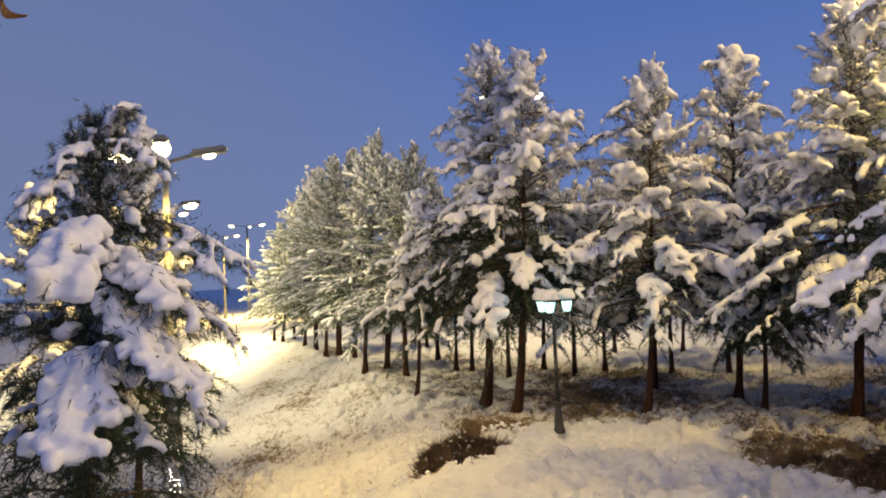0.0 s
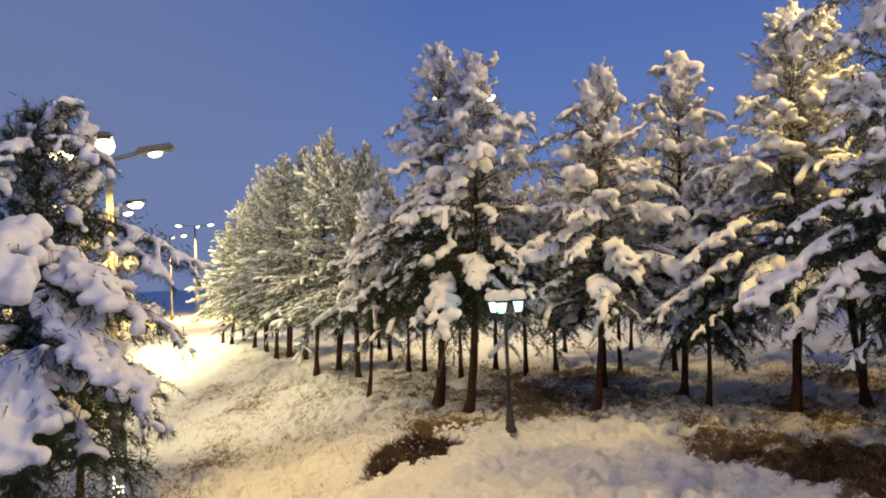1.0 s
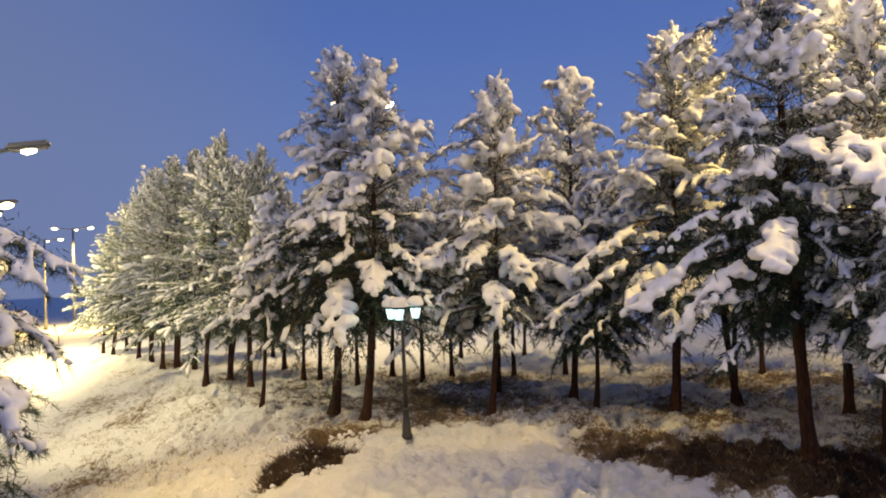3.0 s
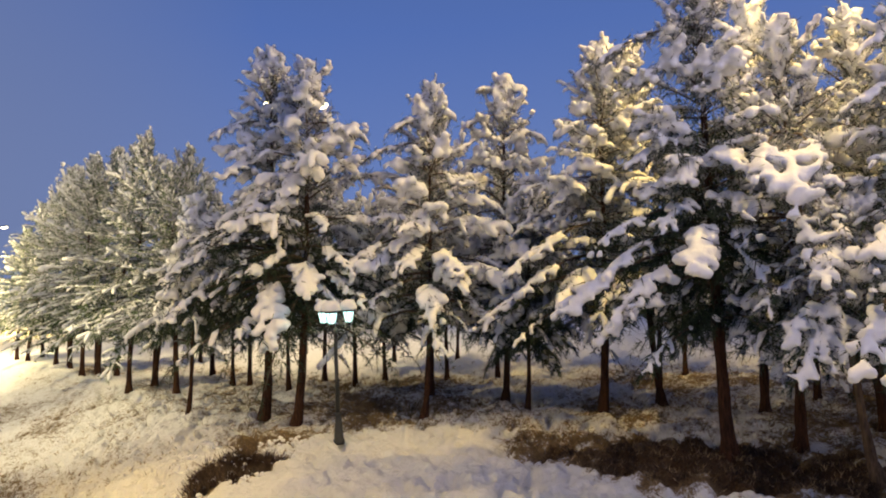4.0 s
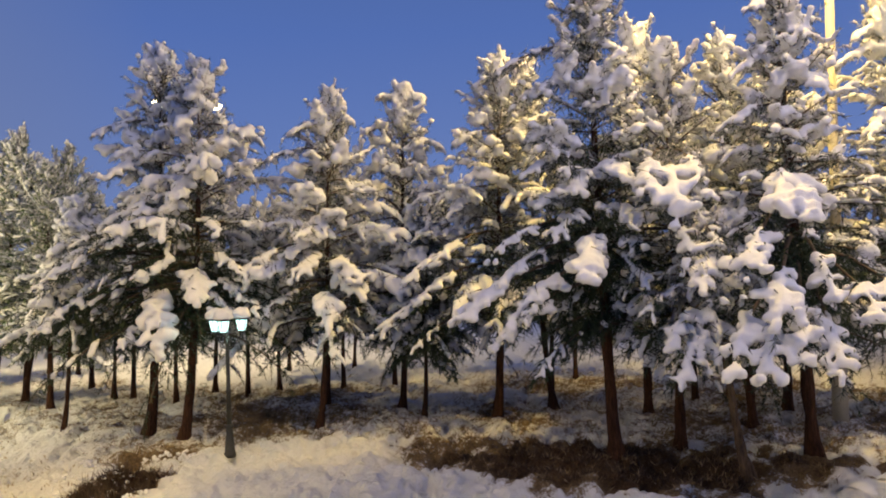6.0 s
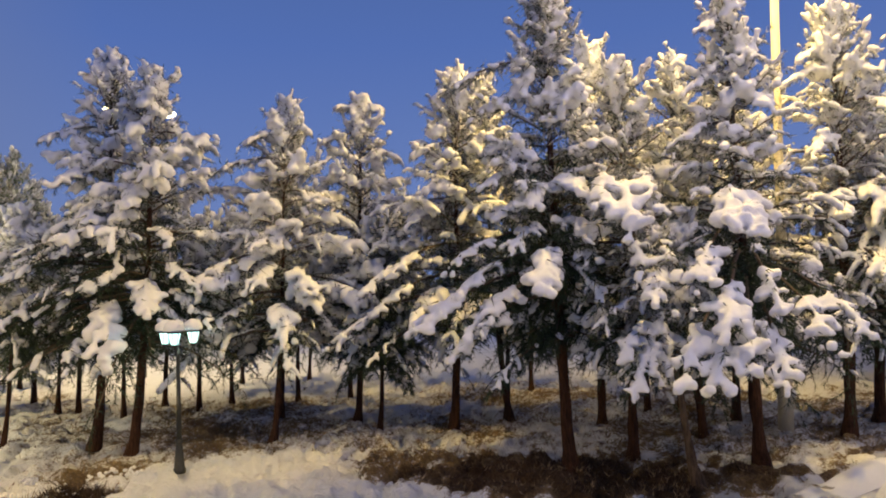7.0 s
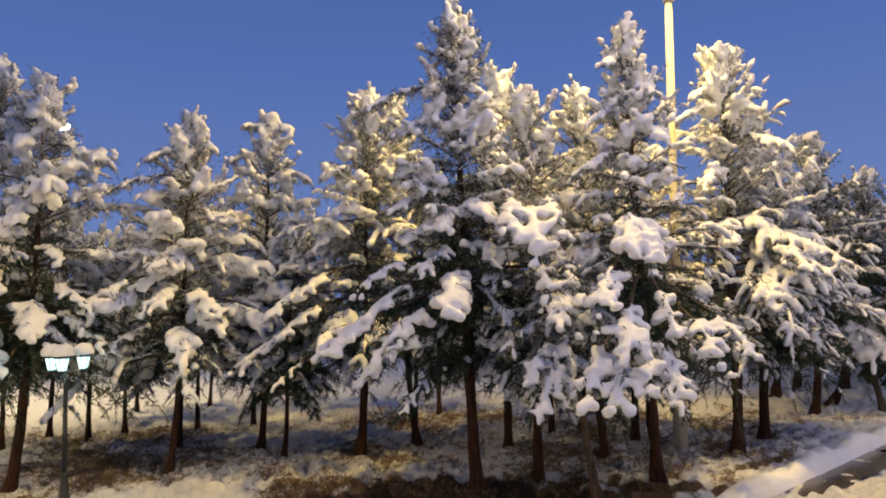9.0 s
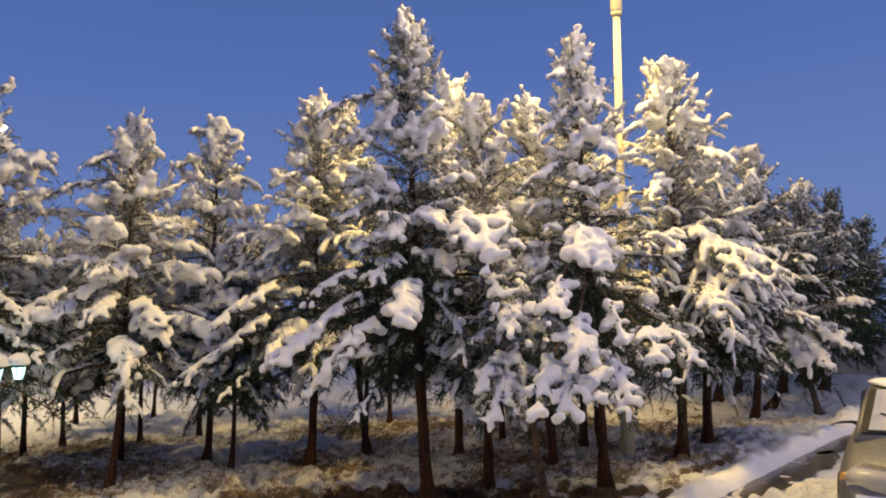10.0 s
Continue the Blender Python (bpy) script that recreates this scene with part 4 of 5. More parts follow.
# ---- lamps ----
def ring_prism(bm, profile, sides=12, at=(0, 0, 0)):
    """Turns (radius, height) pairs round the z axis into bm."""
    rows = []
    for r, z in profile:
        rows.append([bm.verts.new((at[0] + r * math.cos(2 * math.pi * k / sides), at[1] + r * math.sin(2 * math.pi * k / sides), at[2] + z)) for k in range(sides)])
    for a, b in zip(rows, rows[1:]):
        for k in range(sides):
            bm.faces.new((a[k], a[(k + 1) % sides], b[(k + 1) % sides], b[k]))
    bm.faces.new(rows[0][::-1])
    bm.faces.new(rows[-1])
    for f in bm.faces:
        f.smooth = sides > 6
    return bm


def turned(profile, sides=12, at=(0, 0, 0)):
    return ring_prism(bmesh.new(), profile, sides, at)


def rod(points, radius, sides=8):
    pts = np.array(points, float)[None]
    v, f, _ = tubes(pts, np.full(pts.shape[:2], radius), sides)
    bm = bmesh.new()
    vs = [bm.verts.new(p) for p in v.reshape(-1, 3)]
    for q in f:
        bm.faces.new([vs[k] for k in q]).smooth = True
    n = sides
    bm.faces.new(vs[:n][::-1])
    bm.faces.new(vs[-n:])
    bmesh.ops.recalc_face_normals(bm, faces=bm.faces)
    return bm


def box_bm(size, at=(0, 0, 0), bevel=0.0, m=None):
    bm = bmesh.new()
    bmesh.ops.create_cube(bm, size=1)
    bmesh.ops.scale(bm, vec=size, verts=bm.verts)
    if bevel:
        bmesh.ops.bevel(bm, geom=list(bm.edges), offset=bevel, segments=2, affect="EDGES")
    if m is not None:
        bmesh.ops.transform(bm, matrix=m, verts=bm.verts)
    bmesh.ops.translate(bm, vec=at, verts=bm.verts)
    return bm


def snow_cap(rx, ry, h, seed, at=(0, 0, 0)):
    """A rounded, uneven cushion of snow."""
    bm = bmesh.new()
    bmesh.ops.create_icosphere(bm, subdivisions=3, radius=1)
    for v in bm.verts:
        n = noise.noise(v.co * 1.6 + Vector((seed, 0, 0))) * 0.16
        z = v.co.z * (h if v.co.z > 0 else h * 0.22)
        v.co = Vector((v.co.x * rx * (1 + n), v.co.y * ry * (1 + n), z * (1 + n)))
    bmesh.ops.translate(bm, vec=at, verts=bm.verts)
    for f in bm.faces:
        f.smooth = True
    return bm


def garden_lamp(x, y):
    z = rest(x, y)
    g = thing("garden_lamp", (x, y, z), "dark iron garden lamp with three lit lanterns under snow", "lamp post")
    part("base", turned([(0.12, -0.05), (0.12, 0.03), (0.10, 0.06), (0.066, 0.44), (0.056, 0.50), (0.076, 0.53), (0.076, 0.57), (0.05, 0.60)], 8), IRON, g)
    part("pole", turned([(0.052, 0.58), (0.045, 1.2), (0.058, 1.22), (0.058, 1.25), (0.042, 1.27), (0.034, 2.2), (0.05, 2.22), (0.05, 2.26), (0.025, 2.3), (0.022, 2.46)], 12), IRON, g)
    for k, a in enumerate((10, 130, 250)):
        a = radians(a)
        dx, dy = math.cos(a), math.sin(a)
        reach = 0.30
        pts = []
        for s in np.linspace(0, 1, 12):
            out = reach * s
            pts.append((dx * out, dy * out, 2.30 - 0.16 * math.sin(math.pi * s) + 0.08 * s))
        part("arm", rod(pts, 0.014), IRON, g)
        curl = [(dx * (0.14 + 0.06 * math.cos(q)), dy * (0.14 + 0.06 * math.cos(q)), 2.30 + 0.06 * math.sin(q)) for q in np.linspace(0, 5.2, 14)]
        part("scroll", rod(curl, 0.009, 6), IRON, g)
        lx, ly = dx * reach, dy * reach
        lan = part("lantern", turned([(0.03, 2.34), (0.055, 2.38), (0.075, 2.40), (0.06, 2.41)], 6, (lx, ly, 0)), IRON, g)
        part("glass", turned([(0.066, 2.412), (0.112, 2.62)], 6, (lx, ly, 0)), LANTERN_GLOW, lan, "frosted glass glowing bluish white")
        for q in range(6):
            b = 2 * math.pi * q / 6
            part("glazing_bar", rod([(lx + 0.070 * math.cos(b), ly + 0.070 * math.sin(b), 2.41), (lx + 0.117 * math.cos(b), ly + 0.117 * math.sin(b), 2.63)], 0.008, 5), IRON, lan)
        part("roof", turned([(0.14, 2.622), (0.135, 2.65), (0.06, 2.73), (0.012, 2.78)], 6, (lx, ly, 0)), IRON, lan)
        cap = snow_cap(0.20, 0.20, 0.19, k * 3.1, (lx, ly, 2.69))
        part("snow_cap", cap, SNOW, lan, "domed cap of fresh snow")
        lamp("lantern_light", (x + lx * 1.0, y + ly * 1.0, z + 2.37), 22, ICE, 0.05, None)
    return g


garden_lamp(2.20, 14.43)


def street_lamp(x, y, height, heads, label, mat=STEEL, glowing=None, power=0.0, colour=SODIUM, thick=0.09, arm=1.1, group="street lamps", tilt=-0.86, lens=1.0):
    """A tall pole; heads: the direction in degrees of each arm."""
    z = rest(x, y)
    s = thing("street_lamp", (x, y, z), label, "street lamp", group)
    part("pole", turned([(thick * 1.6, -0.1), (thick * 1.6, 0.9), (thick * 1.05, 0.95), (thick, 1.0), (thick * 0.62, height)], 12), mat, s)
    for a, lens in zip(heads, lens if isinstance(lens, tuple) else (lens,) * len(heads)):
        a = radians(a)
        c, n = math.cos(a), math.sin(a)
        part("arm", rod([(c * arm * q, n * arm * q, height - 0.05 + 0.14 * q) for q in (0, 0.35, 0.7, 1.0)], 0.035), mat, s)
        m = Matrix.Rotation(a, 4, "Z") @ Matrix.Rotation(radians(-8), 4, "Y")
        head = part("lamp_head", box_bm((0.62, 0.26, 0.12), (c * (arm + 0.25), n * (arm + 0.25), height + 0.14), 0.04, m), mat, s)
        bowl = bmesh.new()
        bmesh.ops.create_uvsphere(bowl, u_segments=16, v_segments=10, radius=1.0)
        bmesh.ops.scale(bowl, vec=(0.27 * lens, 0.15 * lens, 0.13 * lens), verts=bowl.verts)
        for fc in bowl.faces:
            fc.smooth = True
        bowl.transform(Matrix.Translation((c * (arm + 0.25), n * (arm + 0.25), height + 0.06)) @ m)
        part("lens", bowl, glowing or LAMP_GLOW, head, "glowing lamp lens")
        if power:
            at = Vector((x + c * (arm + 0.25), y + n * (arm + 0.25), z + height - 0.14 * lens))
            data = bpy.data.lights.new("street_light", "SPOT")
            data.energy, data.color, data.shadow_soft_size, data.spot_size, data.spot_blend = power * 2.2, colour, 0.15, radians(165), 0.4
            new("street_light", data).matrix_world = look(at, at + Vector((c * 0.45, n * 0.45, tilt)))
    return s


def mast_lamp(foot, top):
    """A tall mast, slightly out of plumb, with a box-shaped head and a junction box at its foot."""
    foot, top = Vector(foot), Vector(top)
    h = (top - foot).length
    s = thing("street_lamp", foot, "tall cream-painted lamp mast glowing yellow among the pines", "street lamp", "street lamps")
    s.matrix_world = Matrix.Translation(foot) @ (top - foot).to_track_quat("Z", "Y").to_matrix().to_4x4()
    part("pole", turned([(0.16, -0.1), (0.15, 1.3), (0.115, 1.36), (0.11, 1.4), (0.085, h)], 14), POLE_PAINT, s)
    part("collar", turned([(0.09, h - 0.02), (0.13, h), (0.13, h + 0.07), (0.10, h + 0.08)], 14), POLE_PAINT, s)
    part("junction_box", box_bm((0.30, 0.36, 0.24), (0.02, 0.02, 1.12), 0.02), STEEL, s, "grey metal junction box")
    part("lamp_head", turned([(0.12, h + 0.08), (0.14, h + 0.12), (0.14, h + 0.60), (0.12, h + 0.64)], 10), POLE_PAINT, s)
    turn = s.matrix_world.copy()
    # arms, lenses and spots are unseen, added above the head to light the pines yellow
    for a, power in ((215, 2200), (305, 1650), (60, 2700), (145, 5000)):
        c, n = math.cos(radians(a)), math.sin(radians(a))
        arm = part("arm", rod([(c * q, n * q, h + 0.55 + 1.5 * q) for q in (0.1, 1.1, 2.2)], 0.035), POLE_PAINT, s)
        m = Matrix.Rotation(radians(a), 4, "Z")
        part("unseen_lens", box_bm((0.55, 0.26, 0.10), (c * 2.4, n * 2.4, h + 3.98), 0.03, m), LAMP_GLOW, arm, "glowing lamp lens")
        spot_at = turn @ Vector((c * 2.4, n * 2.4, h + 3.85))
        spot = bpy.data.lights.new("added_mast_light", "SPOT")
        spot.energy, spot.color, spot.shadow_soft_size, spot.spot_size, spot.spot_blend = power, SODIUM, 0.15, radians(140), 0.5
        new("added_mast_light", spot).matrix_world = look(spot_at, spot_at + Vector((c * 0.5, n * 0.5, -0.86)))
    return s


mast_lamp((13.86, 9.77, 0.0), (14.10, 9.49, 10.38))
DARK_STEEL = plain("dark_steel", (0.16, 0.16, 0.15), 0.5, 0.3, 0.2, 6)
# behind the front pair of pines
street_lamp(3.66, 33.8, 11.8, (176, -4), "twin-headed street lamp behind the pines", DARK_STEEL, BRIGHT_GLOW, 1900, WARM, 0.11, 0.92, lens=1.3)
# below the bank; the head at 190 is added, hidden, to light the lower road
street_lamp(-4.78, 12.15, 6.85, (-72, 8, 190), "street lamp glowing yellow beside the lower pines", DARK_STEEL, BRIGHT_GLOW, 330, SODIUM, 0.085, 0.5, lens=(0.95, 0.42, 0.75))
street_lamp(-7.97, 20.6, 7.36, (52,), "street lamp glowing yellow on the lower road", DARK_STEEL, BRIGHT_GLOW, 1150, LIME, 0.09, 0.4, tilt=-0.16, lens=0.85)
street_lamp(-15.5, 40.0, 9.0, (-15, 160), "street lamp on the lower road behind the pines", DARK_STEEL, FAR_GLOW, 4200, LIME, 0.09, 0.6)
street_lamp(-18.8, 67.4, 9.1, (95, 185, 5), "distant street lamp along the lower road", DARK_STEEL, FAR_GLOW, 3000, SODIUM, 0.12, 1.2)
street_lamp(-23.7, 75.6, 8.75, (95, 5), "distant street lamp along the lower road", DARK_STEEL, FAR_GLOW, 3500, SODIUM, 0.12, 1.2)

# slim post wrapped in small lights below the bank
post = thing("light_post", (-4.55, 11.6, rest(-4.55, 11.6)), "slim steel post wrapped in tiny white lights", "light post")
part("post", turned([(0.07, -0.1), (0.06, 3.0), (0.03, 3.05)], 10), DARK_STEEL, post)
SPARK = glow("string_light_glow", (1.0, 0.95, 0.85), 7)
spark_rng = random.Random(5)
vs, fs = [], []
for k in range(150):
    a, zz = spark_rng.uniform(0, 6.283), spark_rng.uniform(0.25, 2.0)
    c = np.array([0.075 * math.cos(a), 0.075 * math.sin(a), zz])
    o = len(vs)
    for d in ((1, 0, 0), (-1, 0, 0), (0, 1, 0), (0, -1, 0), (0, 0, 1.3), (0, 0, -1.3)):
        vs.append(c + 0.011 * np.array(d))
    fs += [(o + i, o + j, o + k2) for i, j, k2 in ((0, 2, 4), (2, 1, 4), (1, 3, 4), (3, 0, 4), (2, 0, 5), (1, 2, 5), (3, 1, 5), (0, 3, 5))]
tagged(part("string_lights", mesh_of("string_lights", vs, fs, SPARK, False), None, post, "tiny glowing bulbs"), kind="stuff")


# ---- kerb, gutter and road on the right ----
STONE = plain("concrete_kerb", (0.30, 0.29, 0.27), 0.9, 0, 0.3, 6, 0.5)
WET, wnt, wbs = material("wet_asphalt")
wr = ramp(wnt, noisy(wnt, 5, 5).outputs[0], (0.35, (0.035, 0.03, 0.025)), (0.65, (0.10, 0.085, 0.065)))
wnt.links.new(wr.outputs[0], wbs.inputs["Base Color"])
wbs.inputs["Roughness"].default_value = 0.16
bumped(wnt, wbs, noisy(wnt, 40, 4).outputs[0], 0.12, 0.01)

kerb = thing("kerb", (0, 0, 0), "concrete kerb buried under a rounded ridge of snow", "kerb", kind="structure")
kr = random.Random(9)
x = 10.2
while x < 30:
    y0, y1 = kerb_y(x), kerb_y(x + 1.0)
    zc = rest(x + 0.5, y0)
    m = Matrix.Rotation(math.atan2(y1 - y0, 1.0), 4, "Z")
    part("kerb_stone", box_bm((0.985, 0.18, 0.36), (x + 0.5, (y0 + y1) / 2, zc - 0.17), 0.015, m), STONE, kerb)
    x += 1.0


def ridge_of_snow(name, line, half, height, seed, label, parent=None):
    """A long lumpy ridge of snow along a line of (x, y)."""
    pts = np.array(line, float)
    t = np.linspace(0, len(pts) - 1, 16 * (len(pts) - 1) + 1)
    px_, py_ = np.interp(t, np.arange(len(pts)), pts[:, 0]), np.interp(t, np.arange(len(pts)), pts[:, 1])
    dx, dy = np.gradient(px_), np.gradient(py_)
    ln = np.hypot(dx, dy)
    nx, ny = -dy / ln, dx / ln
    w = np.linspace(-1, 1, 15)
    X = px_[:, None] + nx[:, None] * w * half
    Y = py_[:, None] + ny[:, None] * w * half
    P = np.stack([X, Y, 0 * X], -1)
    fade = np.sin(np.pi * np.linspace(0.02, 0.98, len(t)))[:, None] ** 0.3
    Z = ground_z(X, Y) - 0.10 + (height + 0.1) * fade * (1 - np.abs(w) ** 2.6) * (1 + 0.24 * ripple(P, 1.9, seed) + 0.12 * ripple(P, 6, seed))
    a, b = X.shape
    i, j = np.meshgrid(np.arange(a - 1), np.arange(b - 1), indexing="ij")
    q = i * b + j
    f = np.stack([q, q + b, q + b + 1, q + 1], -1).reshape(-1, 4)
    me = mesh_of(name, np.stack([X, Y, Z], -1).reshape(-1, 3), f, SNOW)
    return part(name, me, None, parent, label) if parent else tagged(new(name, me), label, "snow")


ridge_of_snow("snow_ridge", [(9.6, 6.62), (12.2, 6.85), (14.5, 7.02), (16.6, 7.22), (18.5, 7.36), (20.6, 7.5)], 0.31, 0.17, 1.0, "rounded ridge of fresh snow", kerb)
snow_pile = ridge_of_snow("snow_bank", [(20.6, 7.5), (21.6, 7.7), (23.0, 7.6)], 0.5, 0.3, 7.0, "lumpy pile of ploughed snow at the kerb's end")

# a strip of melt water along the gutter
def puddle(line, half, seed):
    pts = np.array(line, float)
    t = np.linspace(0, len(pts) - 1, 40)
    cx, cy = np.interp(t, np.arange(len(pts)), pts[:, 0]), np.interp(t, np.arange(len(pts)), pts[:, 1])
    end = np.sin(np.pi * np.linspace(0.0, 1.0, 40)) ** 0.5
    wob = half * end * (1 + 0.13 * np.sin(t * 3.1 + seed) + 0.10 * np.sin(t * 9.7 + seed * 2))
    verts, faces = [], []
    for k in range(40):
        for sgn in (-1, 1):
            yy = cy[k] + sgn * wob[k]
            verts.append((cx[k], yy, float(ground_z(cx[k], cy[k])) - 0.085))
    for k in range(39):
        faces.append((2 * k, 2 * k + 2, 2 * k + 3, 2 * k + 1))
    ob = new("puddle", mesh_of("puddle", verts, faces, WET))
    return tagged(ob, "dark puddle of melt water in the gutter", "puddle", kind="structure")


puddle([(12.0, 6.15), (14.0, 6.35), (15.8, 6.48), (17.2, 6.62)], 0.42, 1)
puddle([(16.6, 6.66), (17.8, 6.8), (19.8, 6.9)], 0.34, 4)

# long wall closing the view behind the grove's far corner
WALL = plain("grey_render", (0.30, 0.30, 0.32), 0.9, 0, 0.15, 0.6, 0.2)
wall = thing("wall_far", (35.5, 15.0, 0), "plain grey rendered wall beyond the grove", "wall", kind="structure")
part("wall_body", box_bm((0.4, 44, 1.9), (0, 0, 0.72), 0.02), WALL, wall)
part("coping", box_bm((0.55, 44, 0.10), (0, 0, 1.72), 0.02), SNOW, wall, "snow lying on the coping")

# ---- dry grass and shrubs ----
GRASS = needle_material("dry_grass", (0.05, 0.035, 0.02), (0.28, 0.20, 0.11), (0.4, 0.31, 0.2))
def blades(name, count, seed, area, label, tall, keepers, wide=0.011):
    """Tufts of dry blades where the snow is thin. area: x and y ranges."""
    rng = np.random.default_rng(seed)
    cx, cy = rng.uniform(area[0], area[1], count), rng.uniform(area[2], area[3], count)
    b = bare_at(cx, cy)
    ok = keepers(cx, cy, b, rng)
    cx, cy, b = cx[ok], cy[ok], b[ok]
    per = 7
    X, Y = np.repeat(cx, per) + rng.normal(0, 0.05, len(cx) * per), np.repeat(cy, per) + rng.normal(0, 0.05, len(cx) * per)
    Z = ground_z(X, Y) + relief(X, Y, bare_at(X, Y)) - 0.02
    n = len(X)
    d = rng.normal(0, 0.6, (n, 3))
    d[:, 2] = np.abs(d[:, 2]) * 0.6 + 0.45
    d /= np.linalg.norm(d, axis=1, keepdims=True)
    ln = tall * rng.uniform(0.4, 1.3, n)
    sv = np.cross(d, rng.normal(0, 1, (n, 3)))
    sv /= np.linalg.norm(sv, axis=1, keepdims=True)
    p = np.stack([X, Y, Z], -1)
    tri = np.stack([p - sv * wide, p + sv * wide, p + d * ln[:, None]], 1)
    return tagged(new(name, mesh_of(name, tri.reshape(-1, 3), np.arange(n * 3).reshape(-1, 3), GRASS, False)), label, "grass", kind="stuff")


blades("dry_grass", 26000, 3, (-9, 18, 7, 27), "brown dry grass poking through thin snow", 0.13, lambda x, y, b, r: (r.random(len(x)) < b ** 1.6 * 0.5) & (np.hypot(x, y) > 7))
SHRUB = needle_material("bare_shrub_twigs", (0.02, 0.012, 0.008), (0.07, 0.045, 0.028), (0.16, 0.11, 0.07))
shrub = blades("low_shrub", 5200, 4, (-1.4, 1.7, 11.2, 15.4), "dark brown bare shrubs half under snow", 0.26, lambda x, y, b, r: b > 0.7, 0.009)
shrub.data.materials[0] = SHRUB
shrub_two = blades("low_shrub", 5200, 14, (4.5, 12, 7.4, 12.5), "dark brown bare stems on open soil", 0.14, lambda x, y, b, r: (b > 0.75) & (r.random(len(x)) < 0.6), 0.009)
shrub_two.data.materials[0] = SHRUB


def clods(name, count, seed, area, label, size, keepers):
    """Small rounded lumps of snow caught on stems and grass."""
    rng = np.random.default_rng(seed)
    cx, cy = rng.uniform(area[0], area[1], count), rng.uniform(area[2], area[3], count)
    ok = keepers(cx, cy, bare_at(cx, cy), rng)
    cx, cy = cx[ok], cy[ok]
    n = len(cx)
    cz = ground_z(cx, cy) + relief(cx, cy, bare_at(cx, cy)) + rng.uniform(-0.03, 0.05, n)
    r = size * rng.uniform(0.45, 1.4, n)
    e = (1 - np.cos(np.pi * np.linspace(0, 1, 5))) / 2
    d = rng.normal(0, 1, (n, 3)) * np.array([1, 1, 0.25])
    d /= np.linalg.norm(d, axis=1, keepdims=True)
    path = np.stack([cx, cy, cz], -1)[:, None] + d[:, None] * (r[:, None] * 2.8 * (e - 0.5))[..., None]
    v, f, ring = tubes(path, np.maximum(r[:, None] * np.sqrt(np.maximum(1 - (2 * e - 1) ** 2, 0)), 0.002), 6)
    v = v + ring * (0.25 * r[:, None, None] * ripple(v, 17.0, seed))[..., None]
    return tagged(new(name, mesh_of(name, v.reshape(-1, 3), f, SNOW)), label, "snow", kind="stuff")


clods("snow_clod", 2600, 8, (-1.8, 1.8, 10.4, 15.4), "small lumps of snow caught on the shrubs", 0.026, lambda x, y, b, r: (b > 0.22) & (vnoise(x, y, 2.3, 3) + r.normal(0, 0.35, len(x)) > 0.1))

# a sapling with a few dry leaves close by on the left
LEAF = plain("dry_brown_leaf", (0.24, 0.13, 0.05), 0.7, 0, 0.4, 20, 0.3)
sap_foot = (-3.3, 2.9, rest(-3.3, 2.9))
sapling = thing("sapling", sap_foot, "thin bare sapling with a few curled dry brown leaves", "young tree")
part("trunk", turned([(0.05, -0.1), (0.04, 2.4), (0.022, 5.6), (0.008, 6.4)], 9), BARK_PALE, sapling)
tip = Vector((-1.91, 3.07, 4.53)) - Vector(sap_foot)
part("branch", rod([(0, 0, tip.z - 0.55), tuple(Vector((tip.x * 0.5, tip.y * 0.5, tip.z - 0.2))), tuple(tip)], 0.008, 6), TWIG, sapling)
leaf_rng = random.Random(4)
for k in range(9):
    bm = bmesh.new()
    n_l, w_l = 6, 0.032
    rows = []
    for i in range(n_l + 1):
        u = i / n_l
        ww = w_l * math.sin(math.pi * min(0.97, 0.06 + u * 0.94)) ** 0.8
        rows.append([bm.verts.new((sx * ww, u * 0.11, 0.035 * math.sin(u * 4) + abs(sx) * 0.018)) for sx in (-1, 0, 1)])
    for a, c in zip(rows, rows[1:]):
        for q in range(2):
            bm.faces.new((a[q], a[q + 1], c[q + 1], c[q])).smooth = True
    bmesh.ops.solidify(bm, geom=list(bm.faces), thickness=0.002)
    at_s = tip * (0.78 + 0.22 * (k % 5) / 4)
    at_s.z = tip.z - 0.12 * (1 - (k % 5) / 4)
    if k == 8:
        at_s = tip + Vector((-0.09, 0.0, -0.19))
    bm.transform(Matrix.Translation(at_s) @ Euler((leaf_rng.uniform(-2.4, -0.7), leaf_rng.uniform(-1, 1), leaf_rng.uniform(0, 6.28))).to_matrix().to_4x4())
    part("leaf", bm, LEAF, sapling)


# ---- parked car ----
CAR_PAINT, cnt, cbs = material("grey_car_paint")
cr = ramp(cnt, noisy(cnt, 7, 5, 0.7).outputs[0], (0.38, (0.15, 0.148, 0.135)), (0.72, (0.26, 0.25, 0.225)))
cnt.links.new(cr.outputs[0], cbs.inputs["Base Color"])
cbs.inputs["Roughness"].default_value, cbs.inputs["Metallic"].default_value = 0.35, 0.5
RUBBER = plain("tyre_rubber", (0.025, 0.025, 0.025), 0.85)
TRIM_BLACK = plain("black_plastic_trim", (0.03, 0.03, 0.03), 0.6)
LENS, lnt, lbs = material("headlight_lens")
lbs.inputs["Base Color"].default_value = (0.45, 0.42, 0.33, 1)
lbs.inputs["Roughness"].default_value = 0.08
lbs.inputs["Coat Weight"].default_value = 1.0
bumped(lnt, lbs, noisy(lnt, 60, 2).outputs[0], 0.15, 0.01)
CHROME = plain("dull_chrome", (0.6, 0.6, 0.58), 0.25, 1.0, 0.1)


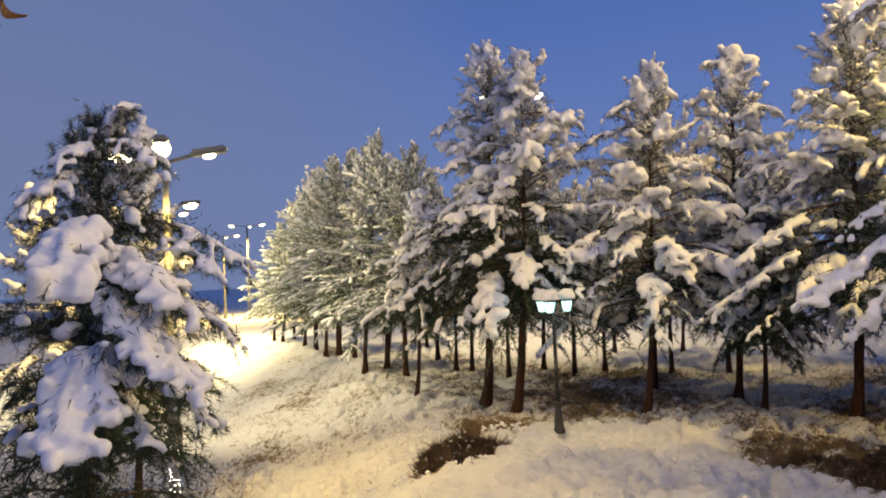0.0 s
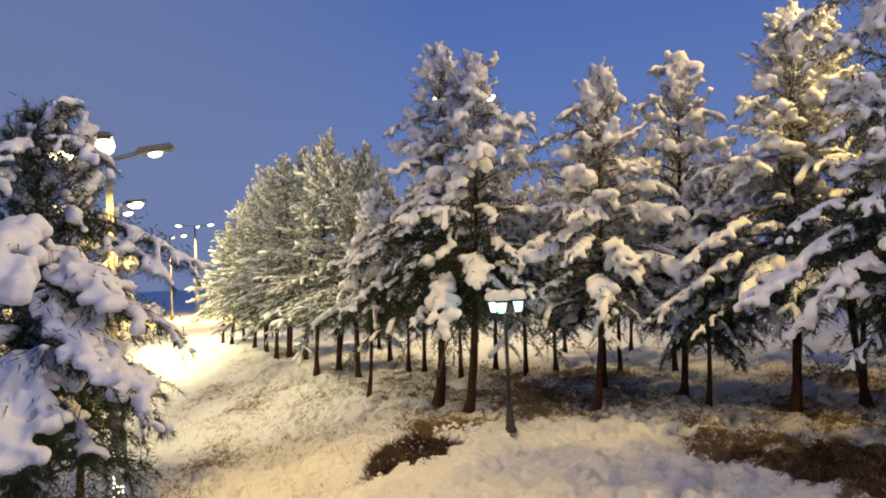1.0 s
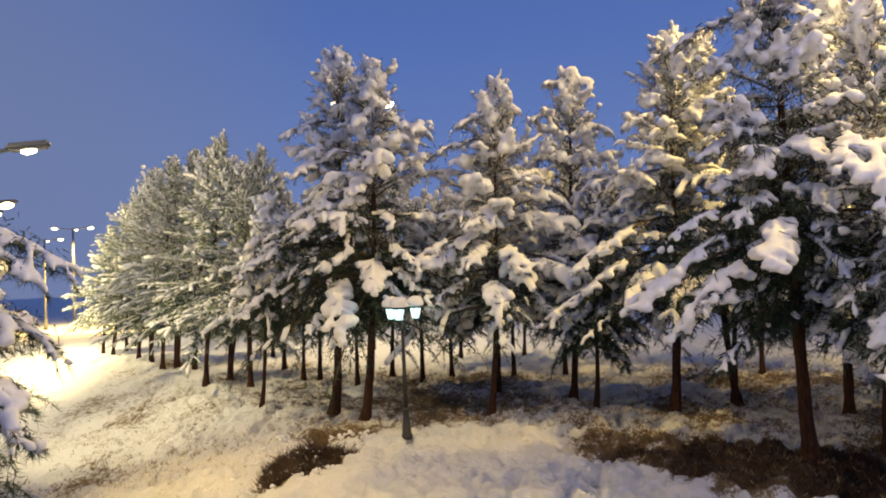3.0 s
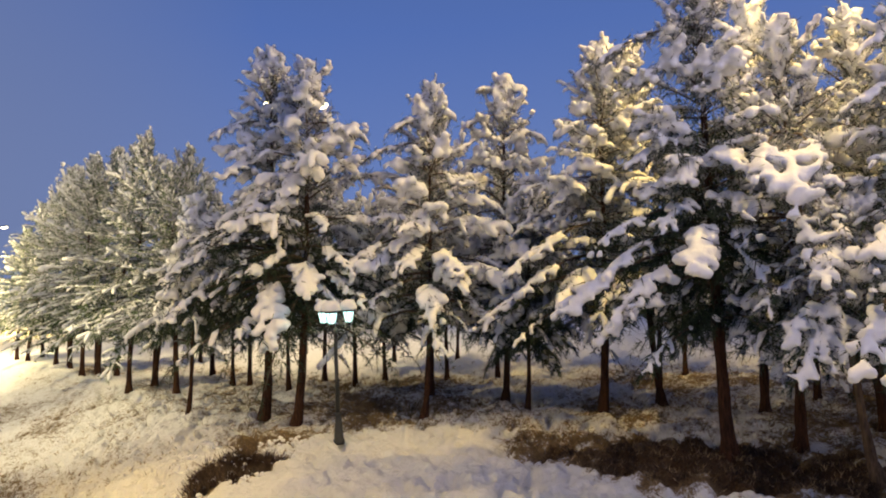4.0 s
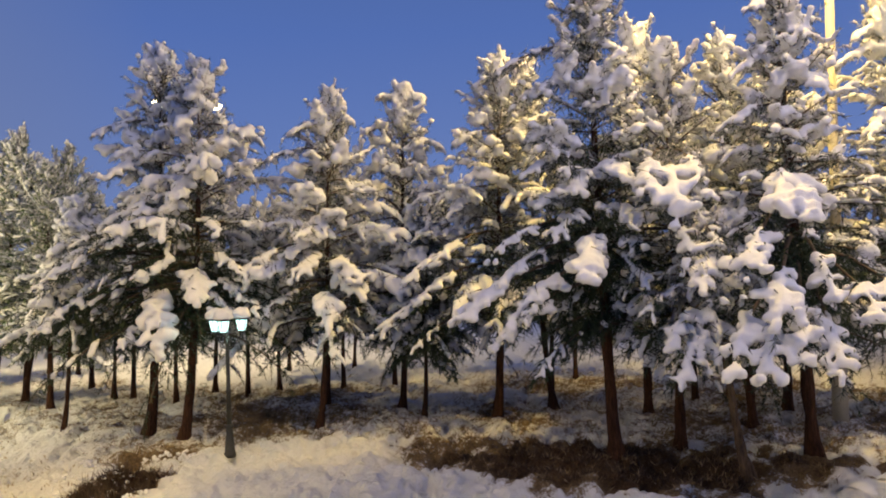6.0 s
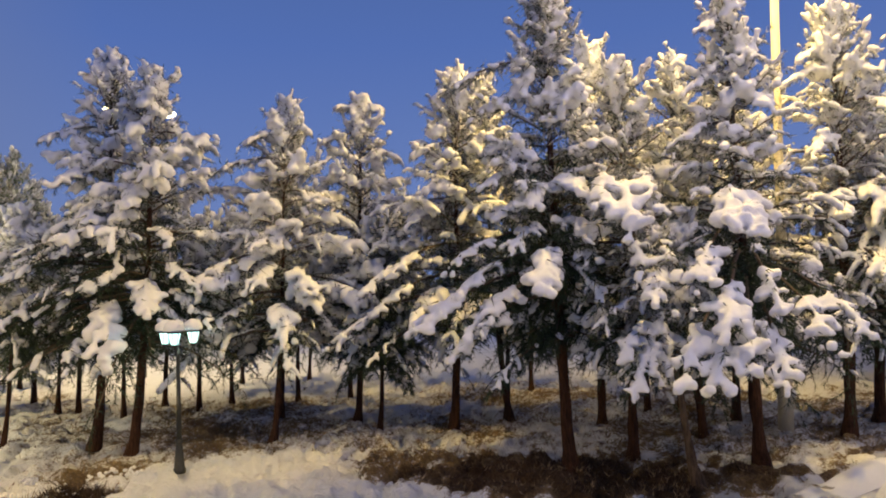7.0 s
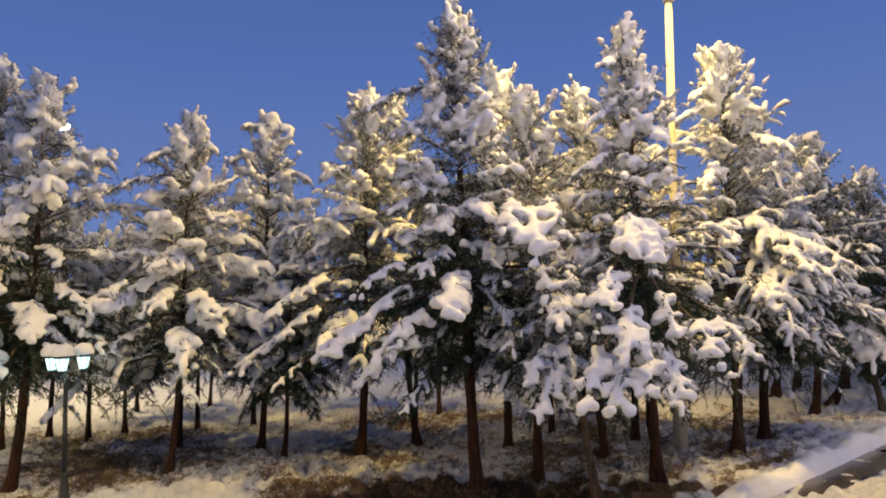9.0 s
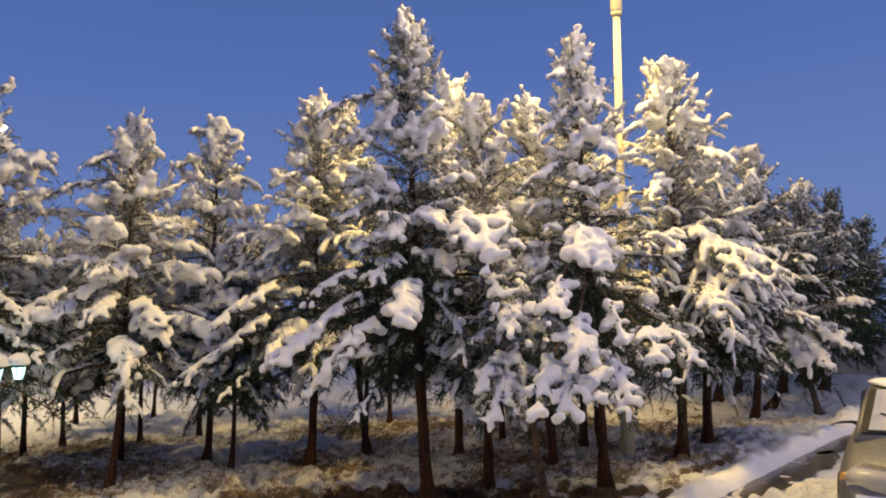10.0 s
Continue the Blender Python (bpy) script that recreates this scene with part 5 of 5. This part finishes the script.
def loft(stations, n=20, power=3.2):
    """A body through stations of (x, half width, low z, high z): superellipse sections."""
    bm = bmesh.new()
    rows = []
    for x, w, lo, hi in stations:
        c, h = (lo + hi) / 2, (hi - lo) / 2
        row = []
        for k in range(n):
            a = 2 * math.pi * k / n
            ca, sa = math.cos(a), math.sin(a)
            row.append(bm.verts.new((x, w * math.copysign(abs(ca) ** (2 / power), ca), c + h * math.copysign(abs(sa) ** (2 / power), sa))))
        rows.append(row)
    for a, b in zip(rows, rows[1:]):
        for k in range(n):
            bm.faces.new((a[k], a[(k + 1) % n], b[(k + 1) % n], b[k])).smooth = True
    bm.faces.new(rows[0][::-1])
    bm.faces.new(rows[-1])
    bmesh.ops.recalc_face_normals(bm, faces=bm.faces)
    return bm


def parked_car(x, y, z, turn):
    """A saloon; its nose points to local -x."""
    car = thing("parked_car", (x, y, z), "grey saloon car parked on the road under a film of snow", "car", turn=turn)
    part("body", loft([(0.0, 0.60, 0.36, 0.60), (0.06, 0.72, 0.26, 0.70), (0.25, 0.82, 0.20, 0.78), (0.7, 0.845, 0.19, 0.86), (1.25, 0.85, 0.19, 0.93),
                       (1.9, 0.855, 0.18, 0.97), (3.3, 0.855, 0.18, 0.98), (3.9, 0.84, 0.2, 0.97), (4.3, 0.78, 0.26, 0.92), (4.42, 0.68, 0.34, 0.8)], 28), CAR_PAINT, car)
    part("cabin", loft([(1.22, 0.72, 0.84, 0.90), (1.55, 0.70, 0.84, 1.115), (1.95, 0.65, 0.84, 1.375), (2.4, 0.62, 0.84, 1.43), (2.9, 0.625, 0.84, 1.41), (3.3, 0.64, 0.84, 1.24), (3.75, 0.68, 0.84, 0.96)], 28, 4.5), CAR_PAINT, car)
    # snow-veiled windscreen with its dark surround
    for nm, mat, k, lift in (("windscreen_seal", TRIM_BLACK, 1.0, 0.012), ("windscreen", SNOW, 0.93, 0.022)):
        bm = bmesh.new()
        q = [(1.28, -0.66 * k, 0.945), (1.28, 0.66 * k, 0.945), (1.92, 0.56 * k, 1.360), (1.92, -0.56 * k, 1.360)]
        mid = Vector((1.6, 0, 1.16))
        nrm = Vector((-0.55, 0, 0.83))
        vs = [bm.verts.new(mid + (Vector(p) - mid) * k + nrm * (lift + 0.018)) for p in q]
        f = bm.faces.new(vs)
        bmesh.ops.solidify(bm, geom=[f], thickness=0.012)
        part(nm, bm, mat, car, "windscreen veiled by snow" if nm == "windscreen" else "")
    part("roof_snow", snow_cap(0.72, 0.60, 0.075, 2.0, (2.5, 0, 1.40)), SNOW, car, "layer of fresh snow")
    for s in (-1, 1):
        lens = part("headlight", loft([(-0.02, 0.06, -0.06, 0.06), (0.0, 0.19, -0.085, 0.085), (0.10, 0.215, -0.095, 0.10), (0.3, 0.20, -0.07, 0.09)], 18, 4), LENS, car, "clear faceted headlight")
        lens.location, lens.rotation_euler = (0.055, s * 0.56, 0.655), (radians(s * 4), radians(-10), radians(-s * 22))
        ind = part("indicator", loft([(0.0, 0.05, -0.05, 0.05), (0.18, 0.06, -0.05, 0.06)], 12, 4), glow("amber_lens", (0.6, 0.35, 0.1), 0.0), car)
        ind.location, ind.rotation_euler = (0.24, s * 0.77, 0.66), (0, 0, radians(-s * 55))
        if s < 0:
            mir = part("wing_mirror", box_bm((0.10, 0.18, 0.12), (1.50, s * 0.80, 0.985), 0.035), TRIM_BLACK, car)
            part("mirror_arm", rod([(1.52, s * 0.62, 0.955), (1.51, s * 0.75, 0.975)], 0.022), TRIM_BLACK, mir)
            part("mirror_snow", snow_cap(0.06, 0.10, 0.04, s, (1.50, s * 0.80, 1.04)), SNOW, mir)
        win = bmesh.new()
        f = win.faces.new([win.verts.new(p) for p in ((1.62, s * 0.70, 0.975), (3.35, s * 0.68, 0.985), (3.05, s * 0.645, 1.31), (2.02, s * 0.655, 1.33))])
        bmesh.ops.solidify(win, geom=[f], thickness=0.02 * s)
        part("side_window", win, plain("dark_glass", (0.02, 0.02, 0.025), 0.08), car, "dark side glass")
        for wx in (0.82, 3.42):
            tyre = part("wheel", turned([(0.20, -0.10), (0.29, -0.10), (0.31, -0.06), (0.31, 0.06), (0.29, 0.10), (0.20, 0.10)], 24), RUBBER, car)
            tyre.matrix_basis = Matrix.Translation((wx, s * 0.76, 0.31)) @ Matrix.Rotation(radians(90), 4, "X")
            part("rim", turned([(0.06, -0.105), (0.20, -0.102), (0.20, 0.102), (0.06, 0.105)], 16), STEEL, tyre)
    part("bumper", loft([(-0.06, 0.62, 0.28, 0.50), (0.0, 0.76, 0.25, 0.535), (0.25, 0.845, 0.25, 0.53), (0.5, 0.862, 0.26, 0.50)], 24, 4), CAR_PAINT, car)
    part("bumper_snow", box_bm((0.10, 1.3, 0.03), (0.02, 0, 0.545), 0.012), SNOW, car)
    part("grille", box_bm((0.04, 0.62, 0.11), (0.03, 0, 0.655), 0.02), TRIM_BLACK, car)
    for k in range(3):
        part("grille_bar", box_bm((0.02, 0.60, 0.012), (0.005, 0, 0.622 + 0.033 * k), 0.004), CHROME, car)
    part("number_plate", box_bm((0.015, 0.50, 0.11), (-0.065, 0, 0.39), 0.004), plain("white_plate", (0.7, 0.7, 0.68), 0.4), car)
    wip = part("wiper", rod([(1.27, -0.1, 1.00), (1.42, 0.25, 1.10), (1.5, 0.45, 1.15)], 0.010), TRIM_BLACK, car)
    return car


parked_car(7.7, 2.1, 0.80, 15)
